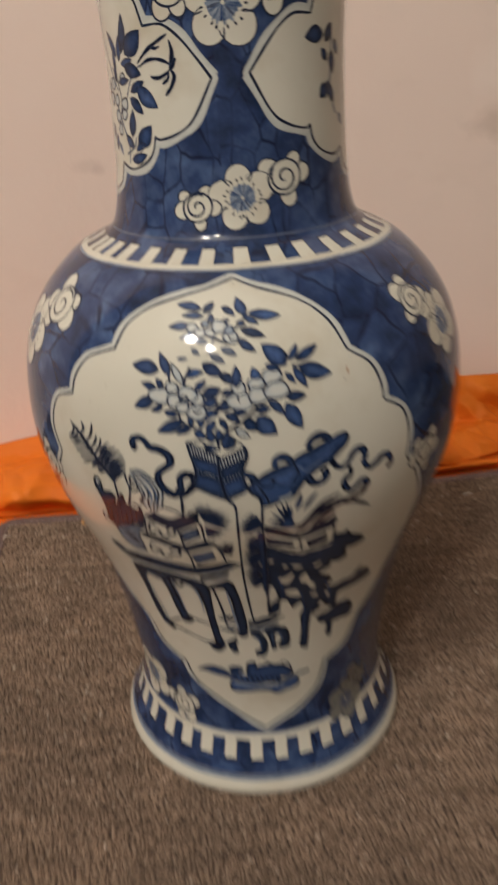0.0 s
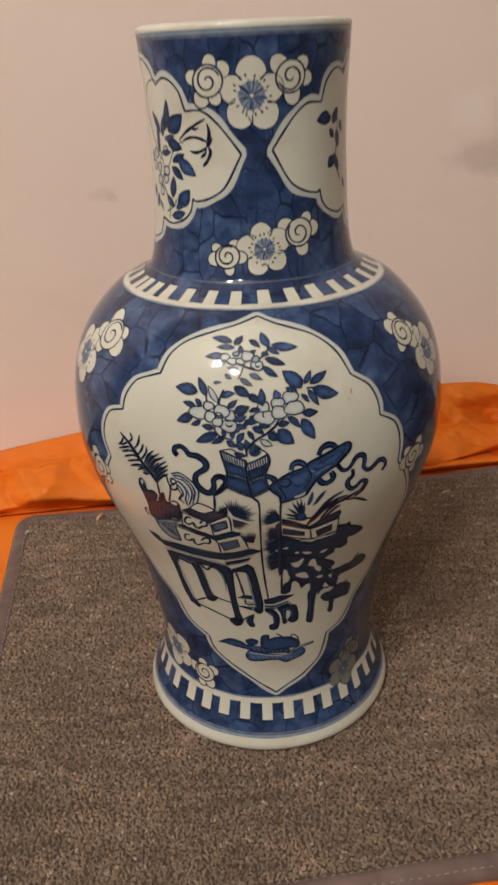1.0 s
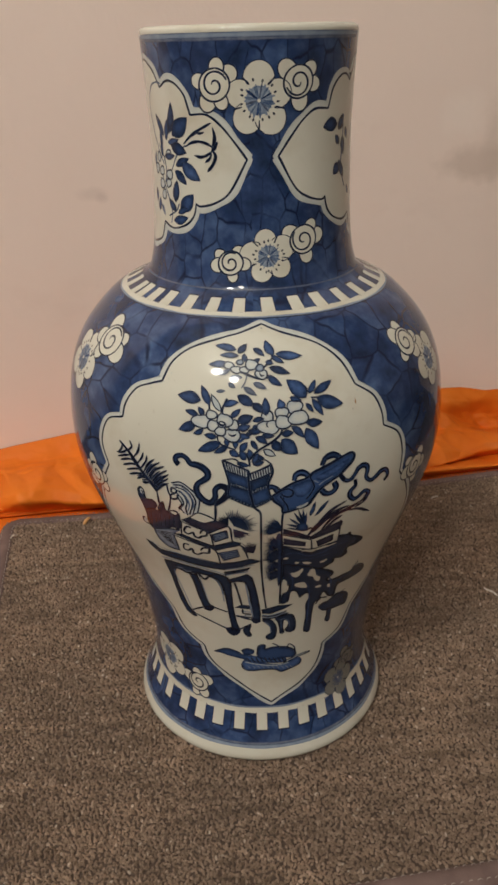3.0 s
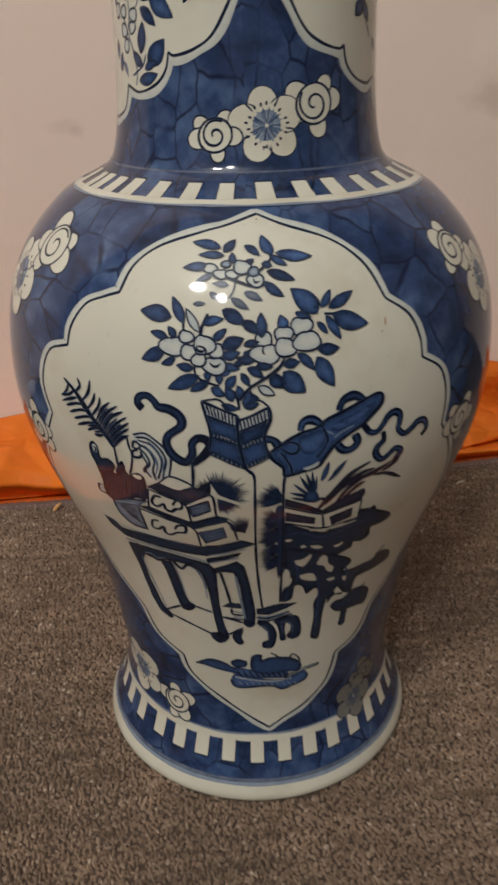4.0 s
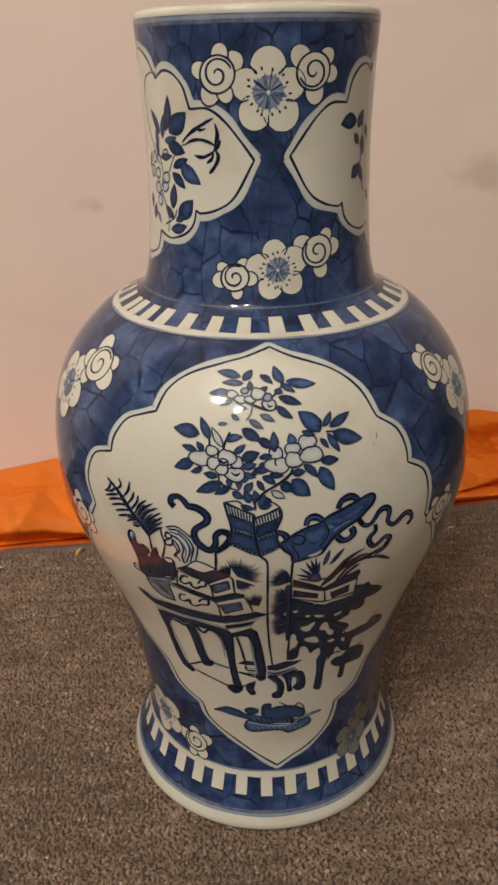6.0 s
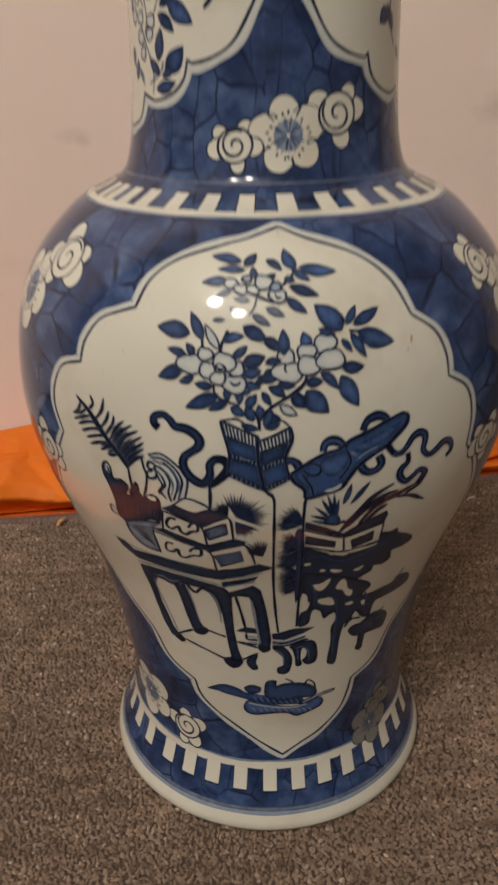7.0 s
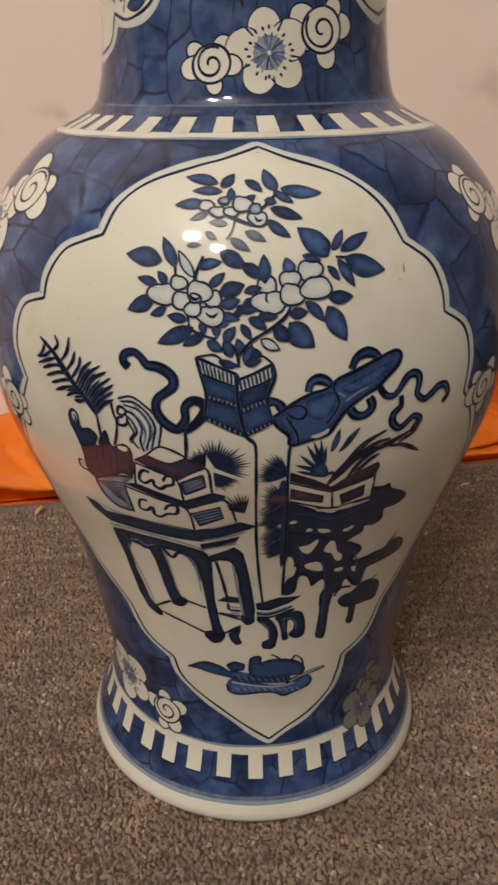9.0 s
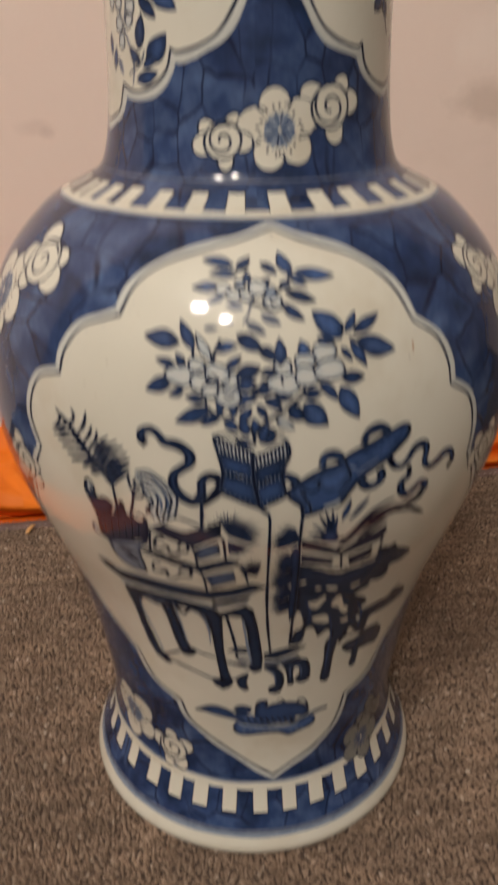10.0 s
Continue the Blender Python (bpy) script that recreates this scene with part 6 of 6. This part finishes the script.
def carpet_mat():
    top = new("carpet_mat")
    tagged(top, "grey-brown loop-pile carpet mat with stitched dark binding on orange cloth", "mat")
    core = rounded(0.004, 0.02)
    k = len(core)
    verts = [on_mat(*q, -0.0095) for q in core] + [on_mat(*q, -0.0021) for q in core]
    faces = [tuple(range(k)), tuple(reversed(range(k, 2 * k)))] + [(i, k + i, k + (i + 1) % k, (i + 1) % k) for i in range(k)]
    link_mesh("backing", verts, faces, [BACKING], top, smooth=False)
    # the binding: a soft band folded over the edge
    ribs = rounded(0.0, 0.003)
    section = [(0.0, -0.0098), (-0.0010, -0.006), (0.0008, -0.0022), (0.0035, -0.0006), (0.008, -0.0002), (0.0125, -0.0008), (TAPE_W, -0.0024)]
    k, verts = len(ribs), []
    cx, cy = MAT_W / 2, MAT_D / 2
    rng = random.Random(3)
    pucker = [rng.uniform(-1, 1) * 0.0004 for _ in range(k)]
    for inset, z in section:
        for i, q in enumerate(rounded(0.0, 0.003)):
            a, b = ribs[i - 1], ribs[(i + 1) % k]
            t = Vector((b[0] - a[0], b[1] - a[1])).normalized()
            verts.append(on_mat(q[0] - t.y * inset, q[1] + t.x * inset, z + (pucker[i] if 0.001 < inset < TAPE_W else 0)))
    faces = [(i * k + j, i * k + (j + 1) % k, (i + 1) * k + (j + 1) % k, (i + 1) * k + j) for i in range(len(section) - 1) for j in range(k)]
    link_mesh("binding", verts, faces, [TAPE], top, "dark mauve-brown binding tape")
    # running stitches along both edges of the binding
    verts, faces = [], []
    for inset in (0.0026, 0.0122):
        loop = rounded(0.0, 0.0026)
        n = len(loop)
        for i in range(0, n, 2):
            a, b = loop[i], loop[(i + 1) % n]
            t = Vector((b[0] - a[0], b[1] - a[1])).normalized()
            side = Vector((-t.y, t.x))
            j = len(verts)
            mid = (Vector(a) + Vector(b)) / 2 + side * (inset + rng.uniform(-0.0003, 0.0003))
            half = 0.0011 + rng.uniform(0, 0.0004)
            for s, h in ((-1, -0.0009), (-0.5, 0.00035), (0.5, 0.00035), (1, -0.0009)):
                for e in (-1, 0, 1):
                    q = mid + t * half * s + side * 0.00032 * e
                    verts.append(on_mat(q.x, q.y, h + (0.0003 if e == 0 else 0)))
            for s in range(3):
                for e in range(2):
                    o = j + s * 3 + e
                    faces.append((o, o + 1, o + 4, o + 3))
    tagged(link_mesh("stitching", verts, faces, [THREAD], top, "pale running stitches"), kind="stuff")
    # loops of yarn in rows
    pitch = 0.00190
    nx, ny = int((MAT_W - 2 * TAPE_W) / pitch), int((MAT_D - 2 * TAPE_W) / pitch)
    ix, iy = (a.ravel().astype(float) for a in np.meshgrid(np.arange(nx), np.arange(ny)))
    rs = np.random.RandomState(5)
    n = len(ix)
    a = TAPE_W + (ix + 0.5) * pitch + rs.normal(0, 0.00075, n)
    b = TAPE_W + (iy + 0.5 + 0.5 * (ix % 2)) * pitch + rs.normal(0, 0.00050, n)
    hgt = rs.uniform(0.0012, 0.0031, n)
    long, slim = rs.uniform(0.0010, 0.0017, n), rs.uniform(0.0007, 0.0010, n)
    turn = rs.normal(math.pi / 2, 0.95, n)
    lean = rs.normal(0, 0.0006, (n, 2))
    c, s = np.cos(turn), np.sin(turn)
    pts = []
    for ring, (grow, lev) in enumerate(((1.0, 0.0), (0.92, 0.62))):
        for q in range(5):
            w = q * math.tau / 5 + 0.4
            x, y = long * grow * math.cos(w), slim * grow * math.sin(w)
            pts.append((a + x * c - y * s + lean[:, 0] * lev, b + x * s + y * c + lean[:, 1] * lev, -0.0025 + hgt * lev))
    pts.append((a + lean[:, 0], b + lean[:, 1], -0.0025 + hgt))
    p = np.array(pts).transpose(2, 0, 1).reshape(-1, 3)
    ax, inn = np.array(ACROSS), np.array(INTO)
    xyz = np.array(MAT) + p[:, :1] * ax - (p[:, 1:2] + bow(p[:, :1], p[:, 1:2])) * inn
    xyz[:, 2] = p[:, 2]
    one = [(q, 5 + q, 5 + (q + 1) % 5, (q + 1) % 5) for q in range(5)]
    cap = [(5 + q, 10, 5 + (q + 1) % 5) for q in range(5)]
    start = (np.arange(n) * 11)[:, None]
    quads = (start[:, None] + np.array(one)).reshape(-1, 4).tolist()
    tris = (start[:, None] + np.array(cap)).reshape(-1, 3).tolist()
    tagged(link_mesh("pile", xyz.tolist(), quads + tris, [PILE], top, "grey-brown flecked loop pile"), kind="stuff")


carpet_mat()


# ---- loose bits on the mat ----
def scrap(name, place, turn, length, width, rise, material, label, category, seed):
    """A small curled shred lying on the pile."""
    rng = random.Random(seed)
    verts, k = [], 12
    for i in range(k + 1):
        t = i / k
        w = width / 2 * (0.35 + 0.65 * math.sin(math.pi * min(1.0, t * 0.9 + 0.1))) * rng.uniform(0.8, 1.2)
        lift = 0.0012 + rise * math.sin(math.pi * t) + 0.25 * rise * math.sin(9 * t + seed)
        bend = 0.16 * length * math.sin(2.4 * t + seed)
        for s, h in ((-1, 0.0), (0, 0.35 * width), (1, 0.0)):
            verts.append((length * (t - 0.5), bend + s * w, max(lift + h, 0.0002)))
    faces = [(i * 3 + s, i * 3 + 3 + s, i * 3 + 4 + s, i * 3 + 1 + s) for i in range(k) for s in (0, 1)]
    ob = link_mesh(name, verts, faces, [material])
    ob.matrix_world = pose(*place, 0, 0, turn)
    thick = ob.modifiers.new("thickness", "SOLIDIFY")
    thick.thickness = 0.0003
    return tagged(ob, label, category)


scrap("cloth_scrap", (-0.1691, 0.2103, 0.0003), 86, 0.013, 0.0042, 0.0016, cloth_plain("faded_orange_thread", (0.66, 0.36, 0.13), (0.76, 0.46, 0.21), 300.0), "small frayed orange cloth scrap lying on the carpet mat", "scrap", 1)
scrap("lint_tuft", (-0.2360, 0.1851, 0.0003), 28, 0.0075, 0.0034, 0.0020, cloth_plain("pale_lint", (0.55, 0.47, 0.38), (0.68, 0.60, 0.50), 500.0), "tiny pale beige tuft of lint on the carpet mat", "lint", 4)
LINT = cloth_plain("white_lint", (0.66, 0.60, 0.53), (0.80, 0.74, 0.66), 500.0)
scrap("lint_tuft", (0.1794, 0.2447, 0.0003), 12, 0.0085, 0.0030, 0.0014, LINT, "tiny white scrap of lint on the carpet beside the vase", "lint", 6)
scrap("thread_end", (0.1965, 0.0880, 0.0003), -38, 0.016, 0.0024, 0.0016, LINT, "short pale thread end lying on the carpet", "thread", 9)
